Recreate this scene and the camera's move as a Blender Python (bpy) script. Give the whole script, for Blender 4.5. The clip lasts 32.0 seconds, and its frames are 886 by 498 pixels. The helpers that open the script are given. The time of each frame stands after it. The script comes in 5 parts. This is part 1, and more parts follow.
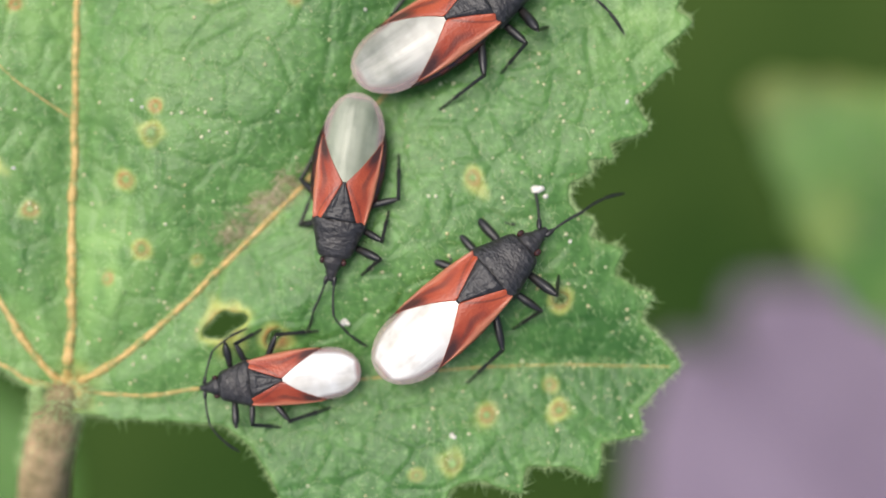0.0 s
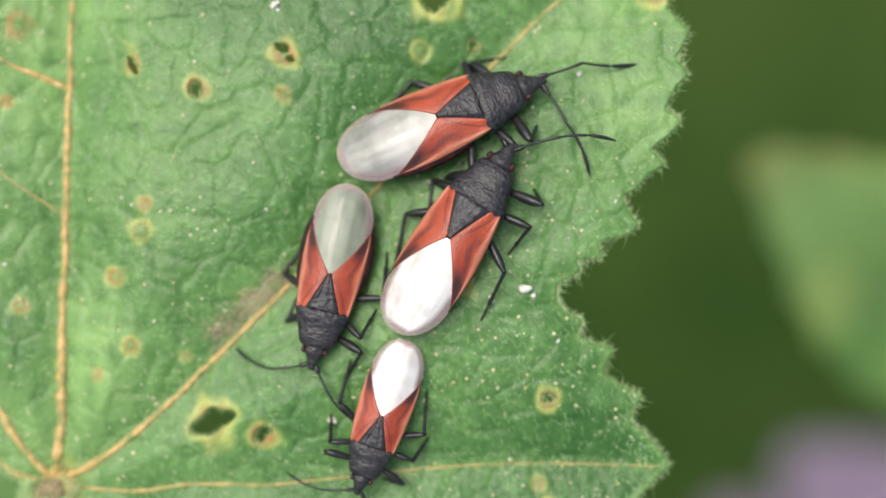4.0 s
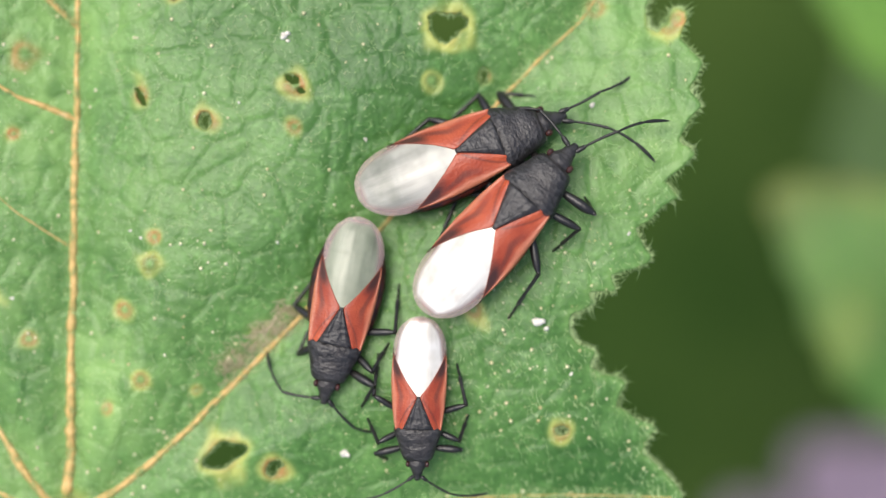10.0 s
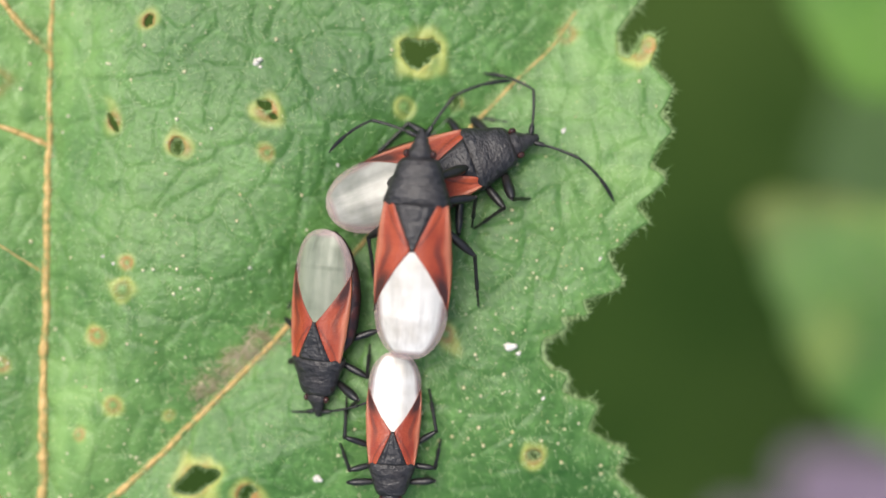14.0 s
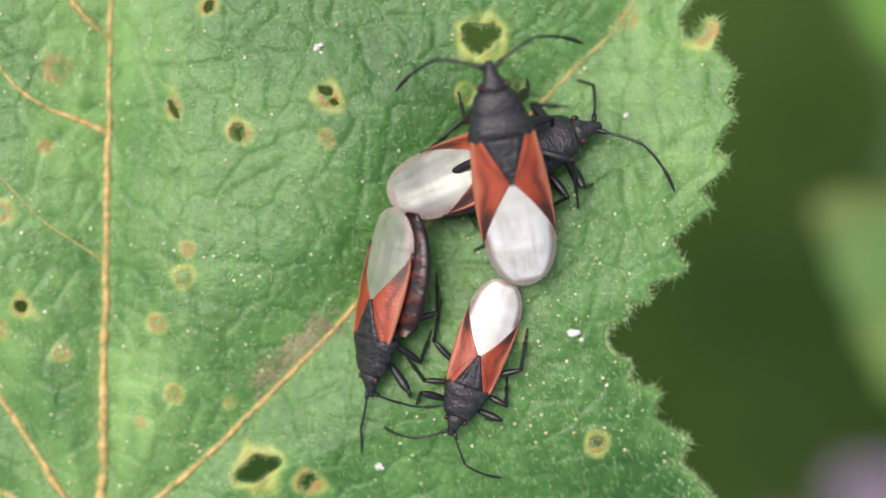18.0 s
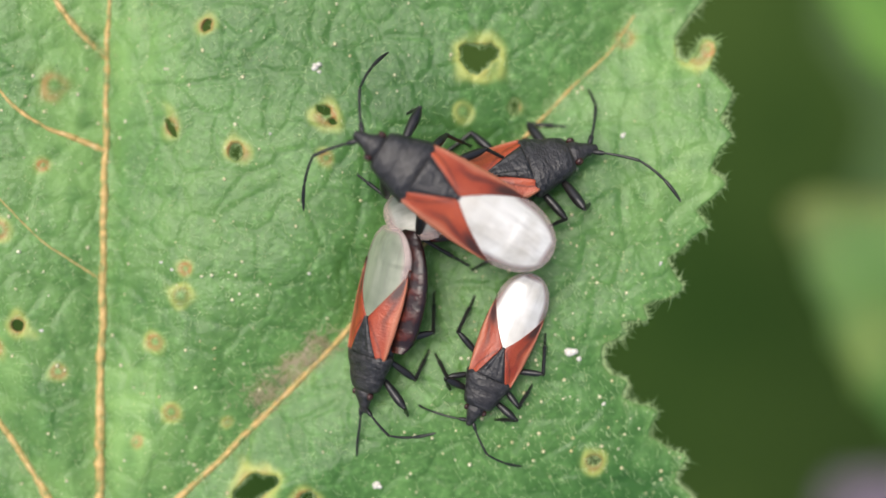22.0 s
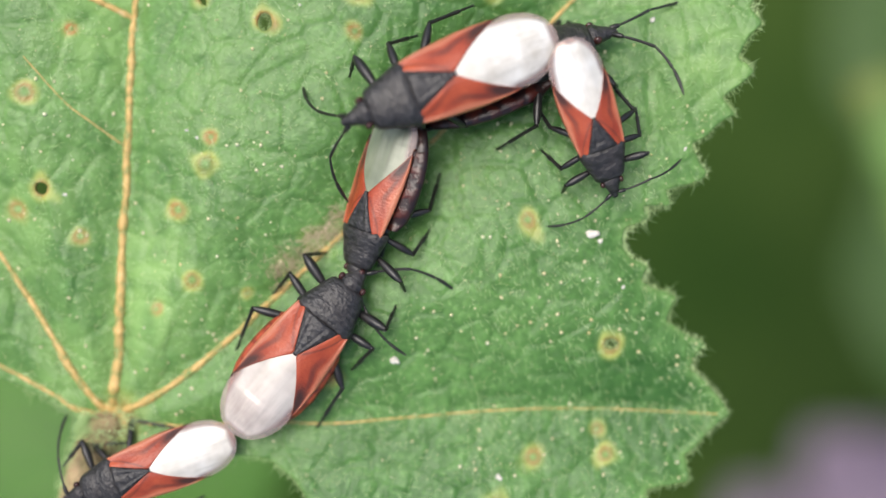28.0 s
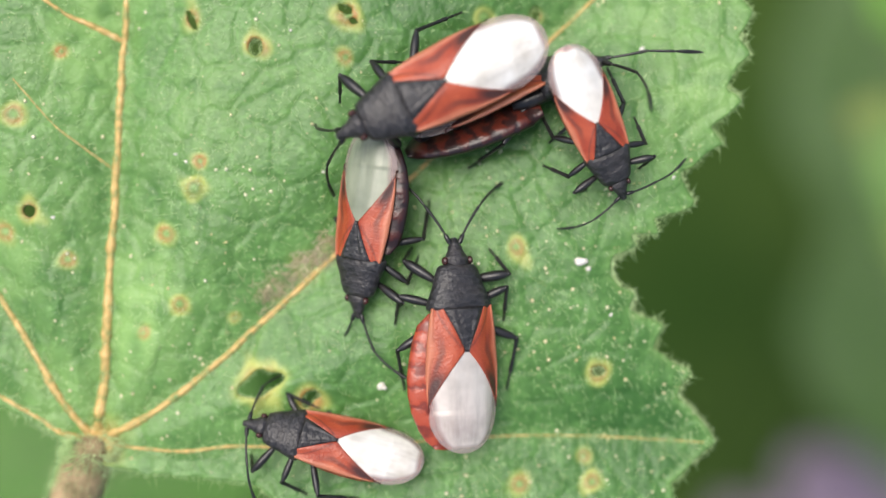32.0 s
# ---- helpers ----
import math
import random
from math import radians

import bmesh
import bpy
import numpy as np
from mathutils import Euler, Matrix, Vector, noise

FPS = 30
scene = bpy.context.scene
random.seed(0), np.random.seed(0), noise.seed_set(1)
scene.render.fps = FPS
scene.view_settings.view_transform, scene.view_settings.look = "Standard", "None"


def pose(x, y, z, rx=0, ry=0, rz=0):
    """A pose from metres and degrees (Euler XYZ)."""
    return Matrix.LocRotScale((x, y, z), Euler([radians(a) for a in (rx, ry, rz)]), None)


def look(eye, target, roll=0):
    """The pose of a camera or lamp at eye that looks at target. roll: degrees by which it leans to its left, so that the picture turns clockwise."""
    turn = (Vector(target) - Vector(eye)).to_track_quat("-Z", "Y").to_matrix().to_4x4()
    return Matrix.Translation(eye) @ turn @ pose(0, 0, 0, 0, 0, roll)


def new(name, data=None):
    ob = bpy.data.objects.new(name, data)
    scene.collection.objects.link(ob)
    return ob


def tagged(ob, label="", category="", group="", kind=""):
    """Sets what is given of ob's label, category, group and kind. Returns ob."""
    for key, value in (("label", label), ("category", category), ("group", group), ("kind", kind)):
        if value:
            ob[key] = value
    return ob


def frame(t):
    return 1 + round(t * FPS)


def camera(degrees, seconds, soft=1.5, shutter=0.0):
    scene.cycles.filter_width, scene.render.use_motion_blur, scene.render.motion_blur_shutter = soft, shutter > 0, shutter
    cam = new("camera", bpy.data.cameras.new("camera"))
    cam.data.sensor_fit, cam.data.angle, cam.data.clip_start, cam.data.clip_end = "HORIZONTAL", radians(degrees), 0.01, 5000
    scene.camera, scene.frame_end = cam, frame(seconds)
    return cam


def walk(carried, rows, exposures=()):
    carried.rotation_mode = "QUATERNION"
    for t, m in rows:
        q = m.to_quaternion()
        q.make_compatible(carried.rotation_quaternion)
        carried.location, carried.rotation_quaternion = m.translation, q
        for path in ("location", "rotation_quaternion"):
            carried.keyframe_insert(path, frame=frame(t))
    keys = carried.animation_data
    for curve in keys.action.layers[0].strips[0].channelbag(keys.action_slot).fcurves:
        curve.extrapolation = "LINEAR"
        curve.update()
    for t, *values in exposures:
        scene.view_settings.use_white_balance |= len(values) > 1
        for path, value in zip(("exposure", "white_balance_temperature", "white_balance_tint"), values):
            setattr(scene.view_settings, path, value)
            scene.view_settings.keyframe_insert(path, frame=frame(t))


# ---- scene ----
cam = camera(40, 32.0, soft=1.5)
MM = 0.001  # everything below is written in millimetres

# the camera's way over the leaf: seconds, x, y, z in mm, and its tilt, lean and turn in degrees
PATH = [
    (0.0, 1.60, -4.25, 32.12, -0.01, -0.08, 0.12), (0.5, 1.05, -4.11, 32.22, 0.98, -0.70, 0.35), (1.0, 1.56, -3.53, 32.03, 0.58, -0.01, 0.27),
    (1.5, 1.48, -3.10, 32.06, 0.30, 0.19, 0.19), (2.0, 1.78, -2.05, 32.07, 0.29, 0.34, 0.03), (2.5, 1.35, -3.17, 32.10, 0.62, -0.03, 0.28),
    (3.0, 2.59, -2.44, 32.09, 0.65, 0.16, 0.04), (3.5, 2.64, -2.32, 32.11, 1.22, 0.36, 0.10), (4.0, 2.62, -1.90, 32.07, 0.43, 1.19, 0.34),
    (4.5, 2.65, -1.67, 32.04, 0.87, 1.05, 0.11), (6.5, 3.23, -0.52, 31.91, -1.38, 0.60, -0.08), (7.0, 3.24, -0.22, 31.94, -2.27, 0.50, -0.25),
    (7.5, 3.74, -0.08, 31.68, -1.52, 1.60, -0.20), (8.0, 3.13, 0.68, 31.66, -0.78, 1.24, 0.09), (8.5, 3.69, 0.37, 31.76, -0.85, 0.75, -0.02),
    (9.0, 3.25, -0.08, 31.85, -1.25, 0.70, -0.06), (9.5, 2.07, -1.01, 32.01, -1.35, -0.01, -0.07), (10.0, 1.78, -0.47, 31.90, -0.61, 0.28, 0.18),
    (10.5, 3.01, 1.01, 31.98, -1.34, 0.66, -0.17), (11.0, 3.71, -0.57, 31.78, -1.03, 0.69, -0.17), (11.5, 2.52, 0.09, 32.06, -0.44, -0.42, 0.10),
    (12.0, 3.01, -0.62, 31.63, 0.54, 1.39, 0.10), (12.5, 1.01, -1.50, 32.08, -0.52, -0.33, 0.10), (13.0, 1.49, -0.32, 31.90, -0.85, 0.65, -0.37),
    (13.5, 1.52, 0.42, 31.90, -0.24, 0.30, -0.09), (14.0, 2.20, -0.07, 32.00, -0.14, -0.27, 0.11), (14.5, 2.92, -0.21, 31.69, 0.09, 1.21, 0.13),
    (16.5, 1.57, 0.33, 31.82, 0.78, 0.35, -0.01), (17.0, 2.50, -0.26, 31.70, 0.89, 0.78, 0.09), (17.5, 1.78, -1.01, 31.71, 0.35, 0.52, 0.13),
    (18.0, 0.90, -0.58, 31.80, 0.12, 0.30, -0.07), (18.5, 0.30, 0.40, 31.75, 0.54, 0.47, 0.20), (19.0, 0.10, -0.22, 31.86, 0.31, 0.11, -0.00),
    (19.5, 1.03, -0.31, 31.76, 0.79, 0.13, 0.12), (20.0, 1.25, -1.45, 31.80, 0.14, 0.01, 0.13), (20.5, 0.71, -1.26, 31.90, -0.17, -0.51, -0.16),
    (21.0, 0.88, -0.42, 31.79, 0.43, -0.49, -0.12), (21.5, -0.29, -0.12, 31.92, 0.28, -1.11, -0.15), (22.0, 0.46, -0.09, 31.88, 0.14, -0.60, -0.03),
    (22.5, 1.09, -0.05, 31.88, 1.69, 0.02, 0.06), (23.0, 0.80, 0.71, 31.90, 1.15, 0.20, -0.22), (23.5, -0.78, 0.57, 31.89, -0.11, -0.52, -0.18),
    (24.0, -1.20, 0.06, 31.94, 1.44, -0.16, 0.68), (24.5, 0.27, -0.39, 31.85, 1.38, -0.35, 0.46), (25.0, 0.20, -0.43, 31.91, 0.06, -0.67, 0.17),
    (25.5, -0.46, -0.38, 31.96, -0.50, -0.89, -0.02), (27.5, 0.56, -1.70, 31.85, -0.80, -0.53, 1.73), (28.0, -0.15, -2.55, 31.95, -1.23, -0.65, 1.98),
    (28.5, -0.71, -2.49, 31.87, -0.80, -0.98, 2.20), (29.0, -1.05, -2.61, 31.82, -0.14, -0.62, 1.99), (29.5, -1.28, -2.33, 31.93, 0.34, -1.88, 2.24),
    (30.0, -0.23, -3.09, 31.96, -0.18, -1.53, 2.40), (30.5, 0.39, -2.94, 32.01, 0.41, -1.38, 2.43), (31.0, 1.18, -1.50, 31.96, 0.01, -0.92, 2.37),
    (31.5, 0.82, -2.49, 32.00, -0.06, -1.75, 2.47), (32.0, -0.27, -2.30, 31.97, -0.46, -1.38, 2.50),
]
EXPOSURES = [(0, 0.65), (4, 0.66), (9, 0.71), (13, 0.81), (14, 0.68), (17, 0.65), (19, 0.60), (25, 0.61), (28, 0.73), (32, 0.81)]
walk(cam, [(t, pose(x * MM, y * MM, z * MM, a, b, c)) for t, x, y, z, a, b, c in PATH], EXPOSURES)
cam.data.dof.use_dof = True
cam.data.dof.focus_distance = 30.9 * MM
cam.data.dof.aperture_fstop = 21.0

# ---- light ----
world = bpy.data.worlds.new("overcast_sky")
scene.world = world
world.use_nodes = True
wn, wl = world.node_tree.nodes, world.node_tree.links
sky = wn.new("ShaderNodeTexSky")
sky.sky_type, sky.sun_disc = "NISHITA", False
sky.sun_elevation, sky.sun_rotation = radians(68), radians(-49)
sky.dust_density = 4.0
wl.new(sky.outputs[0], wn["Background"].inputs[0])
wn["Background"].inputs[1].default_value = 0.12

sun = new("sun", bpy.data.lights.new("sun", "SUN"))
sun.data.energy, sun.data.angle, sun.data.color = 1.5, radians(36), (1.0, 0.96, 0.9)
sun.matrix_world = look((-0.30, 0.26, 1.0), (0, 0, 0))


# ---- materials ----
def material(name):
    m = bpy.data.materials.new(name)
    m.use_nodes = True
    return m, m.node_tree.nodes, m.node_tree.links, m.node_tree.nodes["Principled BSDF"]


def noise_node(nodes, links, scale, detail=4.0, rough=0.55):
    coord, n = nodes.new("ShaderNodeTexCoord"), nodes.new("ShaderNodeTexNoise")
    links.new(coord.outputs["Object"], n.inputs["Vector"])
    n.inputs["Scale"].default_value, n.inputs["Detail"].default_value = scale, detail
    n.inputs["Roughness"].default_value = rough
    return n


def ramp_node(nodes, links, source, stops):
    r = nodes.new("ShaderNodeValToRGB")
    links.new(source, r.inputs[0])
    while len(r.color_ramp.elements) < len(stops):
        r.color_ramp.elements.new(0.5)
    for e, (at, c) in zip(r.color_ramp.elements, stops):
        e.position, e.color = at, (*c, 1)
    return r


def mix_node(nodes, links, fac, a, b):
    x = nodes.new("ShaderNodeMix")
    x.data_type = "RGBA"
    for socket, v in ((x.inputs[0], fac), (x.inputs[6], a), (x.inputs[7], b)):
        if isinstance(v, tuple):
            socket.default_value = (*v, 1)
        elif isinstance(v, float):
            socket.default_value = v
        else:
            links.new(v, socket)
    return x.outputs[2]


def bump_node(nodes, links, height, strength, depth, before=None):
    b = nodes.new("ShaderNodeBump")
    b.inputs["Strength"].default_value, b.inputs["Distance"].default_value = strength, depth
    links.new(height, b.inputs["Height"])
    if before:
        links.new(before, b.inputs["Normal"])
    return b.outputs[0]


def plain(name, dark, light, scale, rough, bump=0.3, depth=0.00003, fine=4.0, sheen=0.0, metal=0.0, shine=0.5):
    """A surface with two shades, mottled at one scale and grained at a finer one."""
    m, nodes, links, p = material(name)
    big, small = noise_node(nodes, links, scale), noise_node(nodes, links, scale * fine, 3)
    links.new(ramp_node(nodes, links, big.outputs[0], [(0.3, dark), (0.7, light)]).outputs[0], p.inputs["Base Color"])
    links.new(bump_node(nodes, links, small.outputs[0], bump, depth), p.inputs["Normal"])
    p.inputs["Roughness"].default_value, p.inputs["Metallic"].default_value = rough, metal
    p.inputs["Sheen Weight"].default_value, p.inputs["Specular IOR Level"].default_value = sheen, shine
    return m


def leaf_material(name, dark, light, cells=1.0, marks=True, sheen=0.05):
    m, nodes, links, p = material(name)
    big, mid, fine = (noise_node(nodes, links, s, d) for s, d in ((130, 4), (900, 4), (9000, 2)))
    green = ramp_node(nodes, links, big.outputs[0], [(0.3, dark), (0.72, light)]).outputs[0]
    pale = tuple(min(1, c * 1.4 + 0.01) for c in light)
    green = mix_node(nodes, links, ramp_node(nodes, links, mid.outputs[0], [(0.45, (0, 0, 0)), (0.75, (0.45, 0.45, 0.45))]).outputs[0], green, pale)
    felt = noise_node(nodes, links, 5200, 3, 0.7)
    green = mix_node(nodes, links, ramp_node(nodes, links, felt.outputs[0], [(0.4, (0.32, 0.32, 0.32)), (0.56, (0, 0, 0))]).outputs[0], green, tuple(0.62 * c for c in dark))
    green = mix_node(nodes, links, ramp_node(nodes, links, felt.outputs[0], [(0.55, (0, 0, 0)), (0.72, (0.48, 0.48, 0.48))]).outputs[0], green, tuple(min(1, 1.5 * c + 0.02) for c in light))
    coord, bent = nodes.new("ShaderNodeTexCoord"), nodes.new("ShaderNodeTexNoise")
    links.new(coord.outputs["Object"], bent.inputs["Vector"])
    bent.inputs["Scale"].default_value, bent.inputs["Detail"].default_value = 1600, 2
    push = nodes.new("ShaderNodeVectorMath")
    push.operation, push.inputs[1].default_value = "MULTIPLY_ADD", (0.0003, 0.0003, 0)
    links.new(bent.outputs["Color"], push.inputs[0])
    links.new(coord.outputs["Object"], push.inputs[2])
    v = nodes.new("ShaderNodeTexVoronoi")
    links.new(push.outputs[0], v.inputs["Vector"])
    v.voronoi_dimensions = "2D"
    v.feature, v.inputs["Scale"].default_value = "DISTANCE_TO_EDGE", 850 * cells
    edge = ramp_node(nodes, links, v.outputs["Distance"], [(0.0, (0, 0, 0)), (0.075, (1, 1, 1))]).outputs[0]
    joint = nodes.new("ShaderNodeMapRange")
    links.new(edge, joint.inputs["Value"])
    joint.inputs["To Min"].default_value, joint.inputs["To Max"].default_value = 0.05, 0.0
    green = mix_node(nodes, links, joint.outputs[0], green, tuple(0.55 * c for c in dark))
    if marks:
        a = nodes.new("ShaderNodeVertexColor")
        a.layer_name = "marks"
        s = nodes.new("ShaderNodeSeparateColor")
        links.new(a.outputs["Color"], s.inputs[0])
        # alpha darkens the green: painted shade of the lobes, random mottling and veinlets
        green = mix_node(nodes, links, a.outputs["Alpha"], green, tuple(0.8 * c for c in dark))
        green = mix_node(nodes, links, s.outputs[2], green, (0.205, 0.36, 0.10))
        green = mix_node(nodes, links, s.outputs[0], green, (0.40, 0.44, 0.11))
        green = mix_node(nodes, links, s.outputs[1], green, (0.42, 0.19, 0.06))
    links.new(green, p.inputs["Base Color"])
    n = bump_node(nodes, links, edge, 0.14, 0.00005)
    pebble = noise_node(nodes, links, 2300, 2, 0.45)
    n = bump_node(nodes, links, pebble.outputs[0], 0.6, 0.0001, n)
    n = bump_node(nodes, links, fine.outputs[0], 0.6, 0.00004, n)
    links.new(n, p.inputs["Normal"])
    p.inputs["Roughness"].default_value, p.inputs["Specular IOR Level"].default_value = 0.42, 0.36
    p.inputs["Sheen Weight"].default_value = sheen
    p.inputs["Sheen Roughness"].default_value = 0.5
    return m


def corium_material():
    """Red leathery forewing: a dark smudge and a pale outer margin, given by the wing's own marks."""
    m, nodes, links, p = material("corium_red")
    big, fine = noise_node(nodes, links, 1500, 3), noise_node(nodes, links, 14000, 2)
    red = ramp_node(nodes, links, big.outputs[0], [(0.3, (0.26, 0.034, 0.013)), (0.7, (0.43, 0.082, 0.030))]).outputs[0]
    a, s = nodes.new("ShaderNodeVertexColor"), nodes.new("ShaderNodeSeparateColor")
    a.layer_name = "marks"
    links.new(a.outputs["Color"], s.inputs[0])
    red = mix_node(nodes, links, s.outputs[1], red, (0.56, 0.25, 0.14))
    red = mix_node(nodes, links, s.outputs[0], red, (0.030, 0.016, 0.014))
    links.new(red, p.inputs["Base Color"])
    links.new(bump_node(nodes, links, fine.outputs[0], 0.6, 0.00003), p.inputs["Normal"])
    p.inputs["Roughness"].default_value, p.inputs["Specular IOR Level"].default_value = 0.4, 0.5
    return m


def membrane_material(name, dark, light, alpha, fore=(0.83, 0.79, 0.70), silver=0.12):
    """Shining wing membrane with faint lengthwise veins, clear or whitened by painted sky reflection."""
    m, nodes, links, p = material(name)
    coord, stretch, fibre = nodes.new("ShaderNodeTexCoord"), nodes.new("ShaderNodeMapping"), nodes.new("ShaderNodeTexNoise")
    links.new(coord.outputs["Object"], stretch.inputs["Vector"])
    stretch.inputs["Scale"].default_value = (1.0, 0.13, 1.0)
    links.new(stretch.outputs[0], fibre.inputs["Vector"])
    fibre.inputs["Scale"].default_value, fibre.inputs["Detail"].default_value = 6000, 4
    big = noise_node(nodes, links, 900, 3)
    c = ramp_node(nodes, links, big.outputs[0], [(0.34, dark), (0.56, light)]).outputs[0]
    shade = tuple(0.6 * v for v in dark)
    c = mix_node(nodes, links, ramp_node(nodes, links, fibre.outputs[0], [(0.45, (0, 0, 0)), (0.75, (0.5, 0.5, 0.5))]).outputs[0], c, shade)
    a, s = nodes.new("ShaderNodeVertexColor"), nodes.new("ShaderNodeSeparateColor")
    a.layer_name = "marks"
    links.new(a.outputs["Color"], s.inputs[0])
    front = nodes.new("ShaderNodeMath")
    front.operation = "MULTIPLY"
    links.new(s.outputs[1], front.inputs[0])
    links.new(big.outputs[0], front.inputs[1])
    c = mix_node(nodes, links, front.outputs[0], c, fore)
    c = mix_node(nodes, links, s.outputs[0], c, (0.50, 0.38, 0.34))
    links.new(c, p.inputs["Base Color"])
    links.new(bump_node(nodes, links, fibre.outputs[0], 0.3, 0.00002), p.inputs["Normal"])
    clear = nodes.new("ShaderNodeMapRange")
    links.new(s.outputs[0], clear.inputs["Value"])
    clear.inputs["To Min"].default_value, clear.inputs["To Max"].default_value = alpha, 0.38
    links.new(clear.outputs[0], p.inputs["Alpha"])
    p.inputs["Roughness"].default_value = 0.34
    p.inputs["Metallic"].default_value = silver
    p.inputs["Specular IOR Level"].default_value = 0.7
    p.inputs["Coat Weight"].default_value, p.inputs["Coat Roughness"].default_value = 2.5 * silver, 0.25
    return m


def cuticle_material():
    """Black pitted armour: wrinkles across the body, fine pits, paler ridges and brownish patches."""
    m, nodes, links, p = material("bug_cuticle_black")
    coord, stretch, wrinkle = nodes.new("ShaderNodeTexCoord"), nodes.new("ShaderNodeMapping"), nodes.new("ShaderNodeTexNoise")
    links.new(coord.outputs["Object"], stretch.inputs["Vector"])
    stretch.inputs["Scale"].default_value = (0.45, 1.0, 1.0)
    links.new(stretch.outputs[0], wrinkle.inputs["Vector"])
    wrinkle.inputs["Scale"].default_value, wrinkle.inputs["Detail"].default_value = 9500, 4
    pits = nodes.new("ShaderNodeTexVoronoi")
    links.new(coord.outputs["Object"], pits.inputs["Vector"])
    pits.inputs["Scale"].default_value = 11000
    big = noise_node(nodes, links, 1600, 3)
    c = ramp_node(nodes, links, wrinkle.outputs[0], [(0.35, (0.011, 0.0105, 0.011)), (0.7, (0.042, 0.040, 0.041))]).outputs[0]
    c = mix_node(nodes, links, ramp_node(nodes, links, big.outputs[0], [(0.45, (0, 0, 0)), (0.8, (0.4, 0.4, 0.4))]).outputs[0], c, (0.055, 0.045, 0.04))
    links.new(c, p.inputs["Base Color"])
    n = bump_node(nodes, links, wrinkle.outputs[0], 0.7, 0.00006)
    links.new(bump_node(nodes, links, pits.outputs["Distance"], 0.4, 0.00003, n), p.inputs["Normal"])
    p.inputs["Roughness"].default_value, p.inputs["Specular IOR Level"].default_value = 0.42, 0.45
    return m


def banded_material(name, red, black, share, low, high):
    """Glossy abdomen: red segments parted by black bars across the body."""
    m, nodes, links, p = material(name)
    coord, xyz = nodes.new("ShaderNodeTexCoord"), nodes.new("ShaderNodeSeparateXYZ")
    links.new(coord.outputs["Object"], xyz.inputs[0])
    wobble = noise_node(nodes, links, 2200, 3)
    at = nodes.new("ShaderNodeMath")
    at.operation, at.inputs[1].default_value = "MULTIPLY", math.tau / 0.00052
    links.new(xyz.outputs[1], at.inputs[0])
    shift = nodes.new("ShaderNodeMath")
    shift.operation, shift.inputs[1].default_value = "MULTIPLY_ADD", 11.0
    links.new(wobble.outputs[0], shift.inputs[0])
    links.new(at.outputs[0], shift.inputs[2])
    wave = nodes.new("ShaderNodeMath")
    wave.operation = "SINE"
    links.new(shift.outputs[0], wave.inputs[0])
    half = nodes.new("ShaderNodeMapRange")
    half.inputs["From Min"].default_value = -1.0
    links.new(wave.outputs[0], half.inputs["Value"])
    bars = ramp_node(nodes, links, half.outputs[0], [(share - 0.3, black), (share + 0.3, red)]).outputs[0]
    mottle = noise_node(nodes, links, 5000, 3)
    bars = mix_node(nodes, links, ramp_node(nodes, links, mottle.outputs[0], [(0.5, (0, 0, 0)), (0.75, (0.5, 0.5, 0.5))]).outputs[0], bars, black)
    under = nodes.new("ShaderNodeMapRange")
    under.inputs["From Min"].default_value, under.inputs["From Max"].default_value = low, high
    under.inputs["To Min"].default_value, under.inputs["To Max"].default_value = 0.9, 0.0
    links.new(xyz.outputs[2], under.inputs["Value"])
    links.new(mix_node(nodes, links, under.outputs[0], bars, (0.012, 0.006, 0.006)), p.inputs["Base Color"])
    links.new(bump_node(nodes, links, half.outputs[0], 0.4, 0.00004), p.inputs["Normal"])
    p.inputs["Roughness"].default_value = 0.35
    return m


M_LEAF = leaf_material("mallow_leaf_green", (0.024, 0.102, 0.013), (0.112, 0.240, 0.058))
M_LEAF_FAR = leaf_material("mallow_leaf_far", (0.035, 0.125, 0.008), (0.14, 0.28, 0.036), 0.5, False, 0.0)
M_LEAF_DRIED = leaf_material("mallow_leaf_dried", (0.02, 0.085, 0.007), (0.09, 0.20, 0.028), 0.5, True, 0.0)
M_LEAF_DEEP = leaf_material("mallow_leaf_deep", (0.034, 0.080, 0.012), (0.062, 0.112, 0.024), 0.3, False, 0.0)
M_LEAF_LOW = leaf_material("mallow_leaf_low", (0.03, 0.11, 0.004), (0.06, 0.17, 0.010), 0.5, False, 0.0)
def vein_material():
    """Tan vein with paler and greener stretches."""
    m, nodes, links, p = material("leaf_vein_tan")
    a, b = noise_node(nodes, links, 3200, 5, 0.65), noise_node(nodes, links, 7000, 3)
    c = ramp_node(nodes, links, a.outputs[0], [(0.34, (0.16, 0.25, 0.07)), (0.46, (0.44, 0.31, 0.095)), (0.58, (0.61, 0.40, 0.14)), (0.7, (0.71, 0.52, 0.24))]).outputs[0]
    links.new(c, p.inputs["Base Color"])
    links.new(bump_node(nodes, links, b.outputs[0], 0.5, 0.00004), p.inputs["Normal"])
    p.inputs["Roughness"].default_value = 0.6
    return m


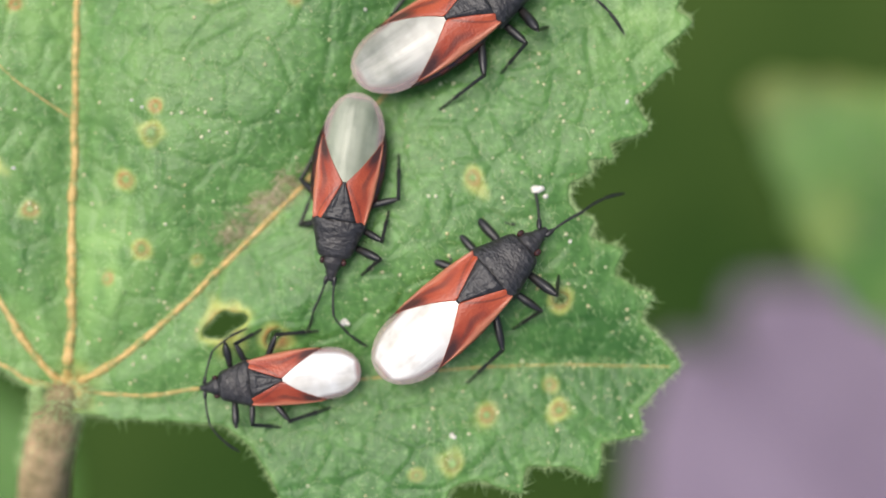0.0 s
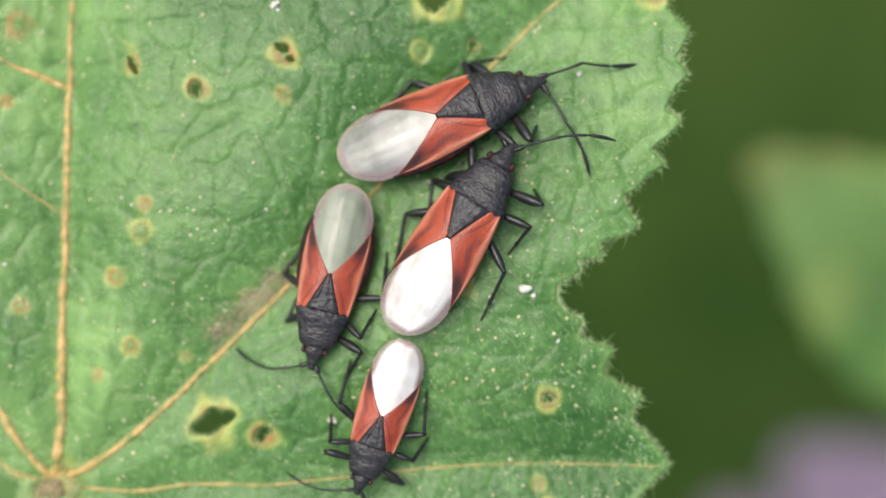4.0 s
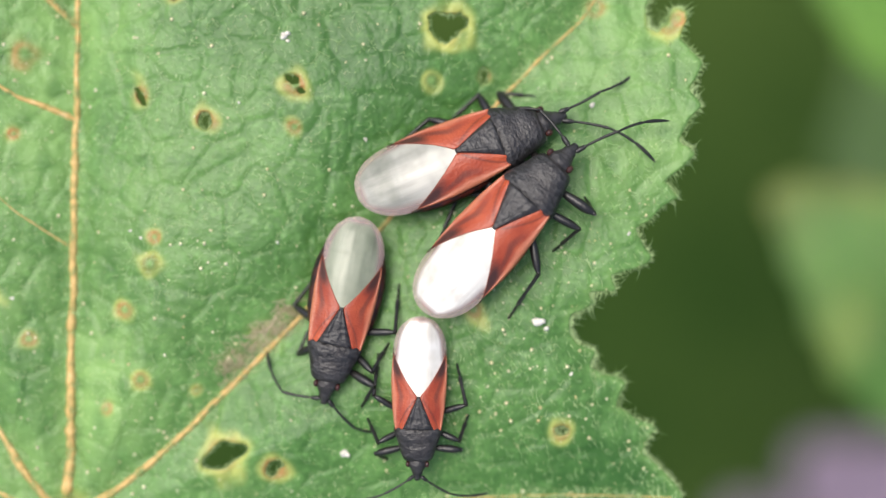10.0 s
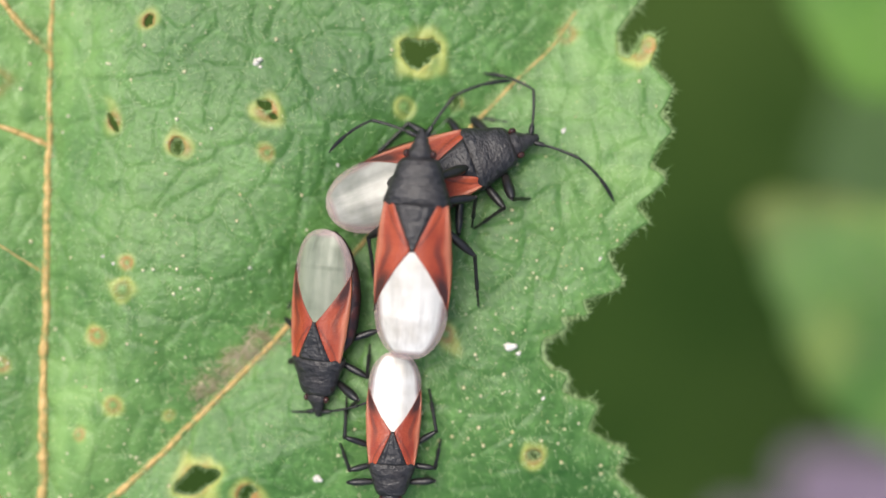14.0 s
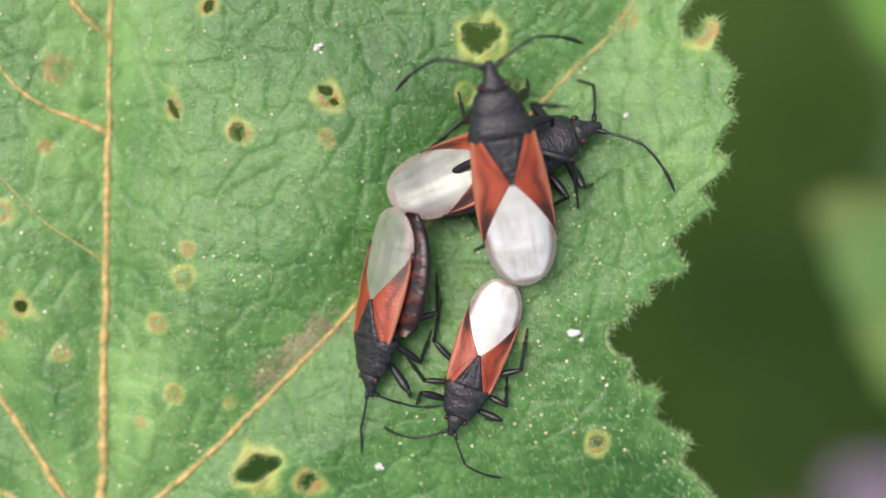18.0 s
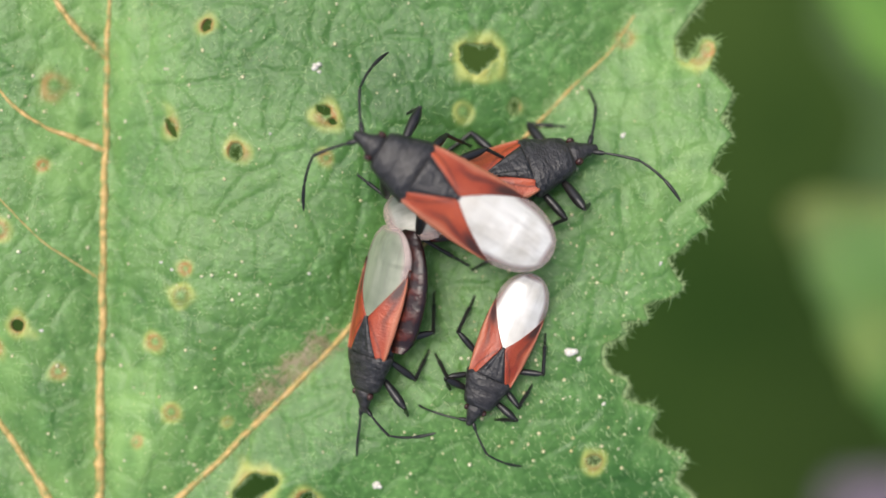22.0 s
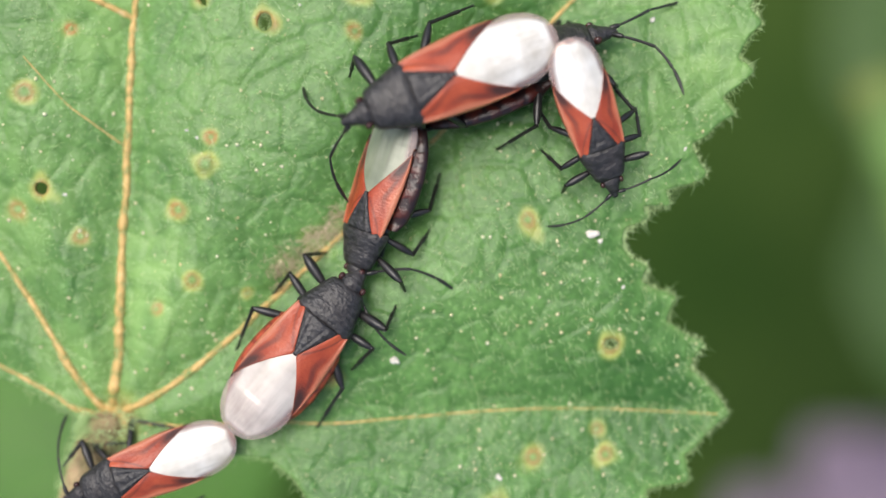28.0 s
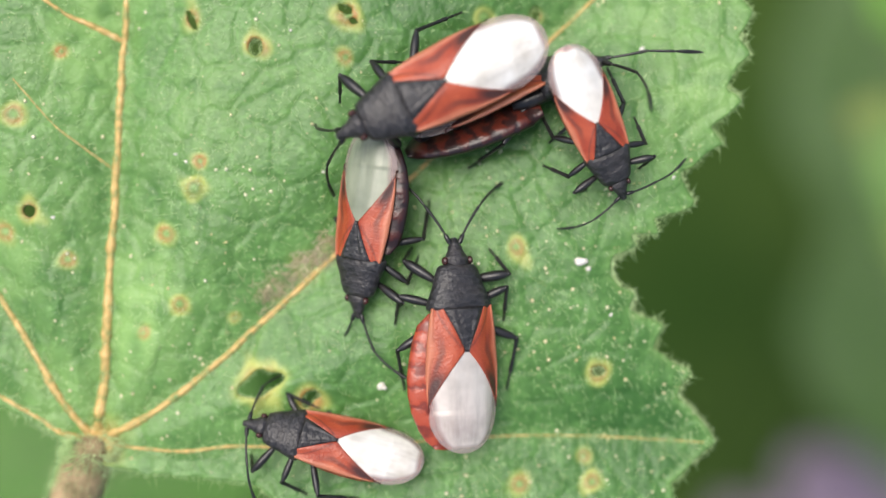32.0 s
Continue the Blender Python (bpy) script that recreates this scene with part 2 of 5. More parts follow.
M_VEIN = vein_material()
M_PETIOLE = plain("petiole_tan", (0.14, 0.12, 0.045), (0.52, 0.36, 0.20), 1500, 0.75, 0.8, 0.00008)
M_CUTICLE = cuticle_material()
M_LEG = plain("bug_leg_black", (0.006, 0.006, 0.006), (0.022, 0.019, 0.018), 3000, 0.35, 0.4, 0.00002)
M_EYE = plain("bug_eye_brown", (0.03, 0.012, 0.010), (0.06, 0.02, 0.016), 8000, 0.25, 0.3, 0.00001)
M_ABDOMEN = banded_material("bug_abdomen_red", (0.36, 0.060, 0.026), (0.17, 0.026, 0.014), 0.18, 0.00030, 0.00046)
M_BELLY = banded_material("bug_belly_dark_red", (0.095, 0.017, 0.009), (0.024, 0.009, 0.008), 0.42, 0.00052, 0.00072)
M_CORIUM = corium_material()
# next two: sky mirrored in a clear film, painted as white base colour
M_SKY_WHITE = membrane_material("wing_membrane_sky_white", (0.58, 0.54, 0.46), (0.90, 0.88, 0.83), 0.88)
M_SKY_CREAM = membrane_material("wing_membrane_sky_cream", (0.58, 0.53, 0.44), (0.91, 0.88, 0.81), 0.86)
M_GREYISH = membrane_material("wing_membrane_greyish", (0.22, 0.23, 0.18), (0.42, 0.42, 0.36), 0.7, silver=0.02)
M_SALLOW = membrane_material("wing_membrane_sallow", (0.20, 0.23, 0.15), (0.36, 0.39, 0.28), 0.66, (0.36, 0.39, 0.28), silver=0.02)
M_CLEAR = membrane_material("wing_membrane_clear", (0.45, 0.38, 0.33), (0.72, 0.64, 0.57), 0.74)
M_HAIR = plain("leaf_hair_white", (0.36, 0.54, 0.20), (0.66, 0.80, 0.42), 500, 0.4, 0.0)
M_DOWN = plain("leaf_hair_tan", (0.36, 0.31, 0.17), (0.66, 0.54, 0.38), 900, 0.6, 0.0)
M_SPECK = plain("pollen_cream", (0.66, 0.55, 0.24), (0.92, 0.88, 0.62), 900, 0.35, 0.1)
M_CRUMB = plain("crumb_white", (0.62, 0.55, 0.45), (0.9, 0.88, 0.82), 2500, 0.4, 0.5)
M_PETAL = plain("petal_purple", (0.15, 0.11, 0.15), (0.24, 0.18, 0.235), 40, 0.6, 0.2)
M_GROUND = plain("ground_green", (0.012, 0.037, 0.006), (0.058, 0.093, 0.020), 9, 0.95, 0.5, 0.01, shine=0.05)
M_STEM = plain("stem_green", (0.10, 0.16, 0.05), (0.2, 0.24, 0.1), 200, 0.6, 0.3)


# ---- mesh helpers ----
def mesh_of(name, verts, faces, smooth=True):
    me = bpy.data.meshes.new(name)
    me.from_pydata([tuple(float(c) * MM for c in v) for v in verts], [], [tuple(int(i) for i in f) for f in faces])
    if smooth:
        me.polygons.foreach_set("use_smooth", [True] * len(me.polygons))
    me.update()
    return me


def part(name, me, mat, parent, label=""):
    ob = new(name, me)
    if not me.materials:
        me.materials.append(mat)
    ob.parent = parent
    return tagged(ob, label)


def thing(name, x=0.0, y=0.0, z=0.0):
    ob = new(name)
    ob.empty_display_size = 0.002
    ob.matrix_basis = pose(x * MM, y * MM, z * MM)
    return ob


def merged(pieces):
    verts, faces = [], []
    for v, f in pieces:
        base = len(verts)
        verts.extend(v)
        faces.extend(tuple(i + base for i in q) for q in f)
    return verts, faces


def scaled(vf, k):
    return [(x * k, y * k, z * k) for x, y, z in vf[0]], vf[1]


def loft(rings, n=14, power=2.0):
    """A closed body along y: rings of (y, middle x, half width, middle z, half height)."""
    verts, faces = [], []
    for y, cx, w, cz, h in rings:
        for k in range(n):
            c, s = math.cos(k * math.tau / n), math.sin(k * math.tau / n)
            e = 2 / power
            verts.append((cx + w * math.copysign(abs(c) ** e, c), y, cz + h * math.copysign(abs(s) ** e, s)))
    for r in range(len(rings) - 1):
        for k in range(n):
            a, b = r * n + k, r * n + (k + 1) % n
            faces.append((a, b, b + n, a + n))
    faces.append(tuple(range(n)))
    faces.append(tuple(reversed(range((len(rings) - 1) * n, len(rings) * n))))
    return verts, faces


def tube(points, radii, n=8):
    """A round bar along a bent line."""
    pts = [Vector(p) for p in points]
    verts, faces, side = [], [], None
    for i, p in enumerate(pts):
        d = (pts[min(i + 1, len(pts) - 1)] - pts[max(i - 1, 0)]).normalized()
        if side is None:
            side = d.orthogonal().normalized()
        side = (side - d * side.dot(d)).normalized()
        up = d.cross(side)
        for k in range(n):
            a = k * math.tau / n
            verts.append(p + (side * math.cos(a) + up * math.sin(a)) * radii[i])
    for r in range(len(pts) - 1):
        for k in range(n):
            a, b = r * n + k, r * n + (k + 1) % n
            faces.append((a, b, b + n, a + n))
    faces.append(tuple(reversed(range(n))))
    faces.append(tuple(range((len(pts) - 1) * n, len(pts) * n)))
    return verts, faces


def sheet(f, nu, nv, thick):
    """A curved plate f(u, v) -> (x, y, z) with a thickness."""
    verts = [f(i / nu, j / nv) for i in range(nu + 1) for j in range(nv + 1)]
    count = len(verts)
    verts += [(x, y, z - thick) for x, y, z in verts]
    at = lambda i, j: i * (nv + 1) + j
    faces = []
    for i in range(nu):
        for j in range(nv):
            q = (at(i, j), at(i + 1, j), at(i + 1, j + 1), at(i, j + 1))
            faces += [q, tuple(k + count for k in reversed(q))]
    rim = [at(i, 0) for i in range(nu + 1)] + [at(nu, j) for j in range(1, nv + 1)]
    rim += [at(i, nv) for i in range(nu - 1, -1, -1)] + [at(0, j) for j in range(nv - 1, 0, -1)]
    for a, b in zip(rim, rim[1:] + rim[:1]):
        faces.append((a, a + count, b + count, b))
    return verts, faces


def ball(c, r, n=8, m=6, squash=(1, 1, 1)):
    verts, faces = [], []
    for i in range(m + 1):
        for k in range(n):
            a, b = math.pi * (i + 0.02) / (m + 0.04), math.tau * k / n
            verts.append((c[0] + r * squash[0] * math.sin(a) * math.cos(b), c[1] + r * squash[1] * math.sin(a) * math.sin(b), c[2] + r * squash[2] * math.cos(a)))
    for i in range(m):
        for k in range(n):
            p, q = i * n + k, i * n + (k + 1) % n
            faces.append((p, p + n, q + n, q))
    return verts, faces


def curve_through(points, steps=6, closed=False):
    """Catmull-Rom through the given points."""
    p = np.array(points, float)
    out, count = [], len(p)
    for i in range(count if closed else count - 1):
        a, b, c, d = (p[(i + k) % count] if closed else p[min(max(i + k, 0), count - 1)] for k in (-1, 0, 1, 2))
        for s in np.arange(steps) / steps:
            out.append(0.5 * (2 * b + (c - a) * s + (2 * a - 5 * b + 4 * c - d) * s * s + (3 * b - a - 3 * c + d) * s ** 3))
    if not closed:
        out.append(p[-1])
    return np.array(out)


def inside(pts, ring):
    """Which of the points lie inside a closed ring."""
    x, y = pts[:, 0], pts[:, 1]
    hit = np.zeros(len(pts), bool)
    for (x0, y0), (x1, y1) in zip(ring, np.roll(ring, -1, 0)):
        if y0 != y1:
            cross = (y0 > y) != (y1 > y)
            hit ^= cross & (x < (x1 - x0) * (y - y0) / (y1 - y0) + x0)
    return hit


def to_line(pts, line):
    """Distance of points to a dense line, and the nearest place on it."""
    best, place = np.full(len(pts), 1e9), np.zeros((len(pts), 2))
    for q in line:
        d = ((pts - q) ** 2).sum(1)
        near = d < best
        best[near], place[near] = d[near], q
    return np.sqrt(best), place


def fuzz(pts, scale, seed):
    """Smooth random values, one a point, in about -1 to 1."""
    r, out = np.random.RandomState(seed), np.zeros(len(pts))
    for k in range(10):
        a, f = r.uniform(0, math.tau), scale * r.uniform(0.6, 1.6)
        out += np.sin((pts[:, 0] * math.cos(a) + pts[:, 1] * math.sin(a)) * f + r.uniform(0, math.tau))
    return out / 3.2


def blade_mesh(name, ring, holes, step, height, marks=None, thick=0.16):
    """A leaf blade: a fine sheet cut to its margin and holes, with relief and thickness."""
    lo, hi = ring.min(0) - step, ring.max(0) + step
    nx, ny = (int(c) for c in np.ceil((hi - lo) / step))
    gx, gy = np.meshgrid(lo[0] + step * np.arange(nx + 1), lo[1] + step * np.arange(ny + 1), indexing="ij")
    grid = np.stack([gx.ravel(), gy.ravel()], 1)
    at = np.arange((nx + 1) * (ny + 1)).reshape(nx + 1, ny + 1)
    quads = np.stack([at[:-1, :-1], at[1:, :-1], at[1:, 1:], at[:-1, 1:]], -1).reshape(-1, 4)
    middle = grid[quads].mean(1)
    keep = inside(middle, ring)
    for h in holes:
        keep &= ~inside(middle, h)
    quads = quads[keep]
    used, quads = np.unique(quads, return_inverse=True)
    quads, pts = quads.reshape(-1, 4), grid[used]
    edges = np.concatenate([quads[:, [k, (k + 1) % 4]] for k in range(4)])
    order = np.sort(edges, 1)
    _, first, times = np.unique(order, axis=0, return_index=True, return_counts=True)
    rim = edges[first[times == 1]]
    border = np.unique(rim)
    dense = np.concatenate([np.concatenate([r + (np.roll(r, -1, 0) - r) * s for s in (0, 0.25, 0.5, 0.75)]) for r in (ring, *holes)])
    d, place = to_line(pts[border], dense)
    ok = d < 1.6 * step
    pts[border[ok]] = place[ok]
    z = height(pts)
    count = len(pts)
    top = np.column_stack([pts, z])
    under = np.column_stack([pts, z - thick])
    verts = np.concatenate([top, under])
    faces = np.concatenate([quads, quads[:, ::-1] + count, np.column_stack([rim[:, 1], rim[:, 0], rim[:, 0] + count, rim[:, 1] + count])])
    me = mesh_of(name, verts.tolist(), faces.tolist())
    if marks is not None:
        c = marks(pts)
        layer = me.color_attributes.new("marks", "FLOAT_COLOR", "POINT")
        layer.data.foreach_set("color", np.concatenate([c, c]).ravel().astype(np.float32))
    return me


# ---- the leaf ----
# margin of the blade, tooth by tooth, from the upper gap round the right side to the stalk and back
MARGIN_RIGHT = [
    (5.2, 11.2), (6.9, 10.4), (7.1, 9.2), (7.6, 8.6), (7.49, 7.9), (7.72, 7.2), (7.60, 6.5), (7.22, 6.0), (6.92, 5.5), (6.98, 5.05),
    (7.28, 4.86), (7.48, 5.1), (7.62, 5.5), (8.0, 5.4), (7.82, 4.65), (8.36, 4.05), (8.02, 3.38), (8.30, 2.95), (7.72, 2.1), (8.16, 1.62),
    (7.34, 0.95), (7.72, 0.58), (6.62, -0.28), (7.1, -1.06), (5.97, -1.5), (6.1, -1.88), (5.47, -1.9), (5.58, -2.2), (5.02, -2.48), (4.95, -2.8),
]
MARGIN_LOWER = [
    (4.95, -3.05), (5.15, -3.32), (5.66, -3.5), (5.5, -3.9), (6.44, -4.3), (6.2, -4.92), (7.2, -5.5), (6.88, -6.15), (7.5, -6.7), (7.98, -7.36), (7.3, -8.1),
    (6.8, -8.5), (6.96, -9.15), (5.84, -9.4), (5.72, -10.28), (4.8, -9.95), (3.84, -9.98), (3.69, -10.7), (2.8, -10.35), (1.9, -10.5), (1.7, -11.2),
    (0.8, -11.1), (0.1, -12.0), (-1.0, -11.7), (-1.9, -12.0), (-2.55, -10.9), (-3.0, -10.1), (-3.47, -9.45), (-4.07, -8.97),
]
MARGIN_LEFT = [
    (-5.2, -8.84), (-6.6, -8.82), (-7.64, -8.74), (-8.2, -8.62), (-8.7, -8.42), (-9.2, -8.16), (-10.03, -7.58), (-11.6, -7.0), (-13.2, -7.3), (-14.4, -6.7),
    (-15.9, -6.8), (-16.6, -5.5), (-18.2, -5.0), (-18.0, -3.6), (-19.3, -2.4), (-18.6, -1.0), (-19.6, 0.6), (-18.5, 2.0), (-18.9, 3.8), (-17.5, 5.0),
    (-17.3, 6.8), (-15.6, 7.6), (-14.9, 9.3), (-13.1, 9.6), (-12.0, 11.2), (-10.0, 11.0), (-8.4, 12.3), (-6.6, 11.4), (-4.8, 12.2), (-3.2, 11.0),
    (-1.2, 11.6), (0.6, 10.8), (2.4, 11.6), (3.8, 10.8),
]
JUNCTION = (-8.5, -8.05)
VEINS = [  # the way, the thickness at its start
    ([JUNCTION, (-8.3, -6.5), (-8.27, -3.9), (-8.19, -0.9), (-8.15, 2.0), (-8.12, 5.0), (-8.0, 7.5), (-8.2, 11.2)], 0.17),
    ([JUNCTION, (-7.05, -7.25), (-5.56, -6.02), (-4.07, -4.55), (-2.9, -3.38), (-2.07, -2.53), (0.4, 0.2), (3.09, 3.07), (3.98, 4.03), (5.16, 5.15), (5.9, 6.2)], 0.12),
    ([JUNCTION, (-6.3, -8.18), (-4.81, -7.98), (-2.58, -7.96), (0.4, -7.62), (2.79, -7.40), (4.88, -7.34), (7.7, -7.38)], 0.06),
    ([JUNCTION, (-9.43, -6.9), (-10.1, -5.85), (-10.67, -4.92), (-11.6, -3.6), (-13.5, -0.8), (-16, 3.5)], 0.13),
    ([JUNCTION, (-9.43, -7.8), (-10.1, -7.4), (-12.2, -6.4), (-15.5, -5.2), (-17.8, -4.2)], 0.10),
    ([(-8.14, 5.1), (-8.76, 5.7), (-9.35, 6.5), (-10.4, 8.2), (-11.4, 10.4)], 0.13),
    ([(-8.2, 2.6), (-9.0, 2.95), (-9.64, 3.2), (-10.53, 3.85), (-11.2, 5.0), (-11.9, 6.8)], 0.09),
    ([(-8.2, -0.85), (-9.05, -0.25), (-9.79, 0.3), (-10.8, 1.4)], 0.03),
]
SPOTS = [  # x, y, width, how yellow, how brown
    (-5.38, 5.8, 0.36, 0.6, 0.8), (-2.22, 3.46, 0.44, 0.9, 0.9), (-4.6, 2.54, 0.36, 0.8, 0.9), (-6.3, 3.2, 0.34, 0.5, 0.7), (-2.25, 2.36, 0.28, 0.5, 0.7),
    (-9.64, 2.18, 0.32, 0.4, 1.0), (-10.75, 0.5, 0.4, 0.8, 0.7), (-10.3, -2.0, 0.4, 0.9, 0.6), (-10.95, -2.55, 0.4, 0.3, 0.6), (-5.9, -0.52, 0.3, 0.5, 0.8),
    (-6.03, -1.2, 0.42, 0.9, 0.3), (-6.73, -2.43, 0.36, 0.7, 0.7), (-6.3, -4.25, 0.32, 0.8, 0.5), (-7.26, -5.08, 0.28, 0.3, 0.7), (-9.3, -3.22, 0.26, 0.4, 0.6),
    (-4.2, -6.3, 0.75, 1.0, 0.35), (-2.85, -6.6, 0.5, 0.7, 0.7), (4.75, -5.58, 0.36, 0.9, 0.7), (1.71, 5.02, 0.75, 1.0, 0.2), (2.7, 3.74, 0.28, 0.3, 0.9),
    (7.4, 5.2, 0.55, 0.9, 0.5), (7.75, 5.25, 0.28, 0.2, 1.0), (-9.4, 4.3, 0.6, 0.1, 0.6), (5.6, 5.6, 0.4, 0.2, 0.5), (2.41, -2.38, 0.36, 0.8, 0.5),
    (4.73, -8.53, 0.34, 0.9, 0.5), (2.8, -8.66, 0.45, 0.6, 0.6), (4.5, -7.87, 0.3, 0.6, 0.6), (-4.9, -4.58, 0.24, 0.7, 0.4), (0.95, -10.2, 0.25, 0.6, 0.4),
    (1.9, -9.9, 0.4, 0.6, 0.3), (1.3, 3.6, 0.3, 0.8, 0.1), (-8.2, -8.1, 0.8, 0.35, 0.5), (0.4, 7.35, 0.5, 0.7, 0.3), (-0.7, 7.5, 0.3, 0.7, 0.5),
    (-3.15, -3.15, 0.55, 0.1, 0.2), (-2.5, -2.65, 0.45, 0.1, 0.2), (-3.85, -3.75, 0.45, 0.1, 0.18),
]


def blob(cx, cy, rx, ry, rough, seed, turn=0.0, n=26, notch=0.0):
    """A ragged closed ring, for a hole."""
    r, out = random.Random(seed), []
    bumps = [(r.uniform(0, math.tau), r.randint(2, 6), r.uniform(0.3, 1)) for _ in range(5)]
    for k in range(n):
        a = k * math.tau / n
        s = 1 + rough * sum(w * math.sin(a * f + o) for o, f, w in bumps) / 2
        s -= notch * math.exp(-((a - math.pi / 2) / 0.35) ** 2)
        x, y = rx * s * math.cos(a), ry * s * math.sin(a)
        out.append((cx + x * math.cos(turn) - y * math.sin(turn), cy + x * math.sin(turn) + y * math.cos(turn)))
    return np.array(out)


def heart(cx, cy, size):
    """A hole with two round lobes above and a ragged point below."""
    out = []
    for k in range(48):
        a = k * math.tau / 48
        x, y = 14 * math.sin(a) ** 3 + 2 * math.sin(a), 13 * math.cos(a) - 3.4 * math.cos(2 * a) - 1.4 * math.cos(3 * a) - 0.8 * math.cos(4 * a)
        s = size * (1 + 0.08 * math.sin(5 * a + 1) + 0.06 * math.sin(9 * a) + 0.06 * math.sin(14 * a + 2))
        x, y = 0.75 * x + 3.6 * math.sin(a), 0.75 * y + 3.4 * math.cos(a)
        out.append((cx + s * (x + 0.16 * y), cy + s * (y + 1.5)))
    return np.array(out)


HOLES = [
    heart(1.71, 4.98, 0.034),
    blob(-4.15, -6.28, 0.56, 0.36, 0.26, 4, 0.5, 40),
    blob(-2.82, -6.6, 0.32, 0.17, 0.26, 5, 0.7),
    blob(2.68, 3.74, 0.15, 0.26, 0.16, 6),
    blob(4.75, -5.56, 0.2, 0.14, 0.2, 7),
    blob(-4.6, 2.52, 0.2, 0.24, 0.16, 8),
    blob(-2.3, 3.6, 0.2, 0.13, 0.2, 9, -0.4),
    blob(-2.08, 3.3, 0.11, 0.09, 0.2, 19, -0.4),
    blob(-10.3, -2.0, 0.17, 0.17, 0.1, 10),
    blob(-6.3, 3.15, 0.09, 0.3, 0.14, 11, 0.5),
    blob(-5.36, 5.82, 0.12, 0.2, 0.15, 12, -0.3),
    blob(0.45, 8.35, 1.15, 0.95, 0.12, 13),
    blob(2.0, 8.6, 0.45, 0.75, 0.12, 14),
]
corners = np.array(MARGIN_RIGHT + MARGIN_LOWER + MARGIN_LEFT)
straight = np.concatenate([corners[i] + (np.roll(corners, -1, 0)[i] - corners[i]) * np.arange(8)[:, None] / 8 for i in range(len(corners))])
ring0 = 0.2 * curve_through(corners, 8, True) + 0.8 * straight
RING = ring0 + 0.035 * np.column_stack([fuzz(ring0 * 6, 1.0, 5), fuzz(ring0 * 6, 1.0, 6)])
VEIN_LINES = [curve_through(way, 8) for way, _ in VEINS]
cell_rng = np.random.RandomState(7)
CELLS = np.stack(np.meshgrid(np.arange(-20, 9, 1.05), np.arange(-13, 13, 1.05)), -1).reshape(-1, 2)
CELLS = CELLS + cell_rng.uniform(-0.48, 0.48, CELLS.shape)


def to_cells(pts):
    """How far points lie from the joint between two cells of the leaf."""
    one, two = np.full(len(pts), 1e9), np.full(len(pts), 1e9)
    for c in CELLS:
        d = ((pts - c) ** 2).sum(1)
        two = np.minimum(two, np.maximum(one, d))
        one = np.minimum(one, d)
    return np.sqrt(two) - np.sqrt(one)


def warped(pts):
    """Points pushed about a little, so that the joints between cells run unevenly."""
    return pts + 0.16 * np.column_stack([fuzz(pts, 2.2, 26), fuzz(pts, 2.2, 27)])


def leaf_height(pts, fine=True):
    z = 0.06 * fuzz(pts, 0.45, 21) + 0.05 * fuzz(pts, 1.3, 22) - 0.34
    away = np.min([to_line(pts, line)[0] for line in VEIN_LINES[:5]], axis=0)
    z += 0.52 * (1 - np.exp(-(away / 1.8) ** 2))
    z += (0.10 * fuzz(pts, 1.1, 28) - 0.08) * np.exp(-(to_line(pts, RING[::2])[0] / 0.55) ** 2)
    for line, (_, r) in zip(VEIN_LINES, VEINS):
        z -= 0.9 * r * np.exp(-(to_line(pts, line)[0] / 0.42) ** 2)
    if fine:
        z += 0.045 * (1 - np.exp(-(to_cells(warped(pts)) / 0.13) ** 2)) + 0.004 * fuzz(pts, 6.5, 23)
        z += 0.010 * fuzz(pts, 2.6, 24) + 0.005 * fuzz(pts, 5.5, 25)
    return z


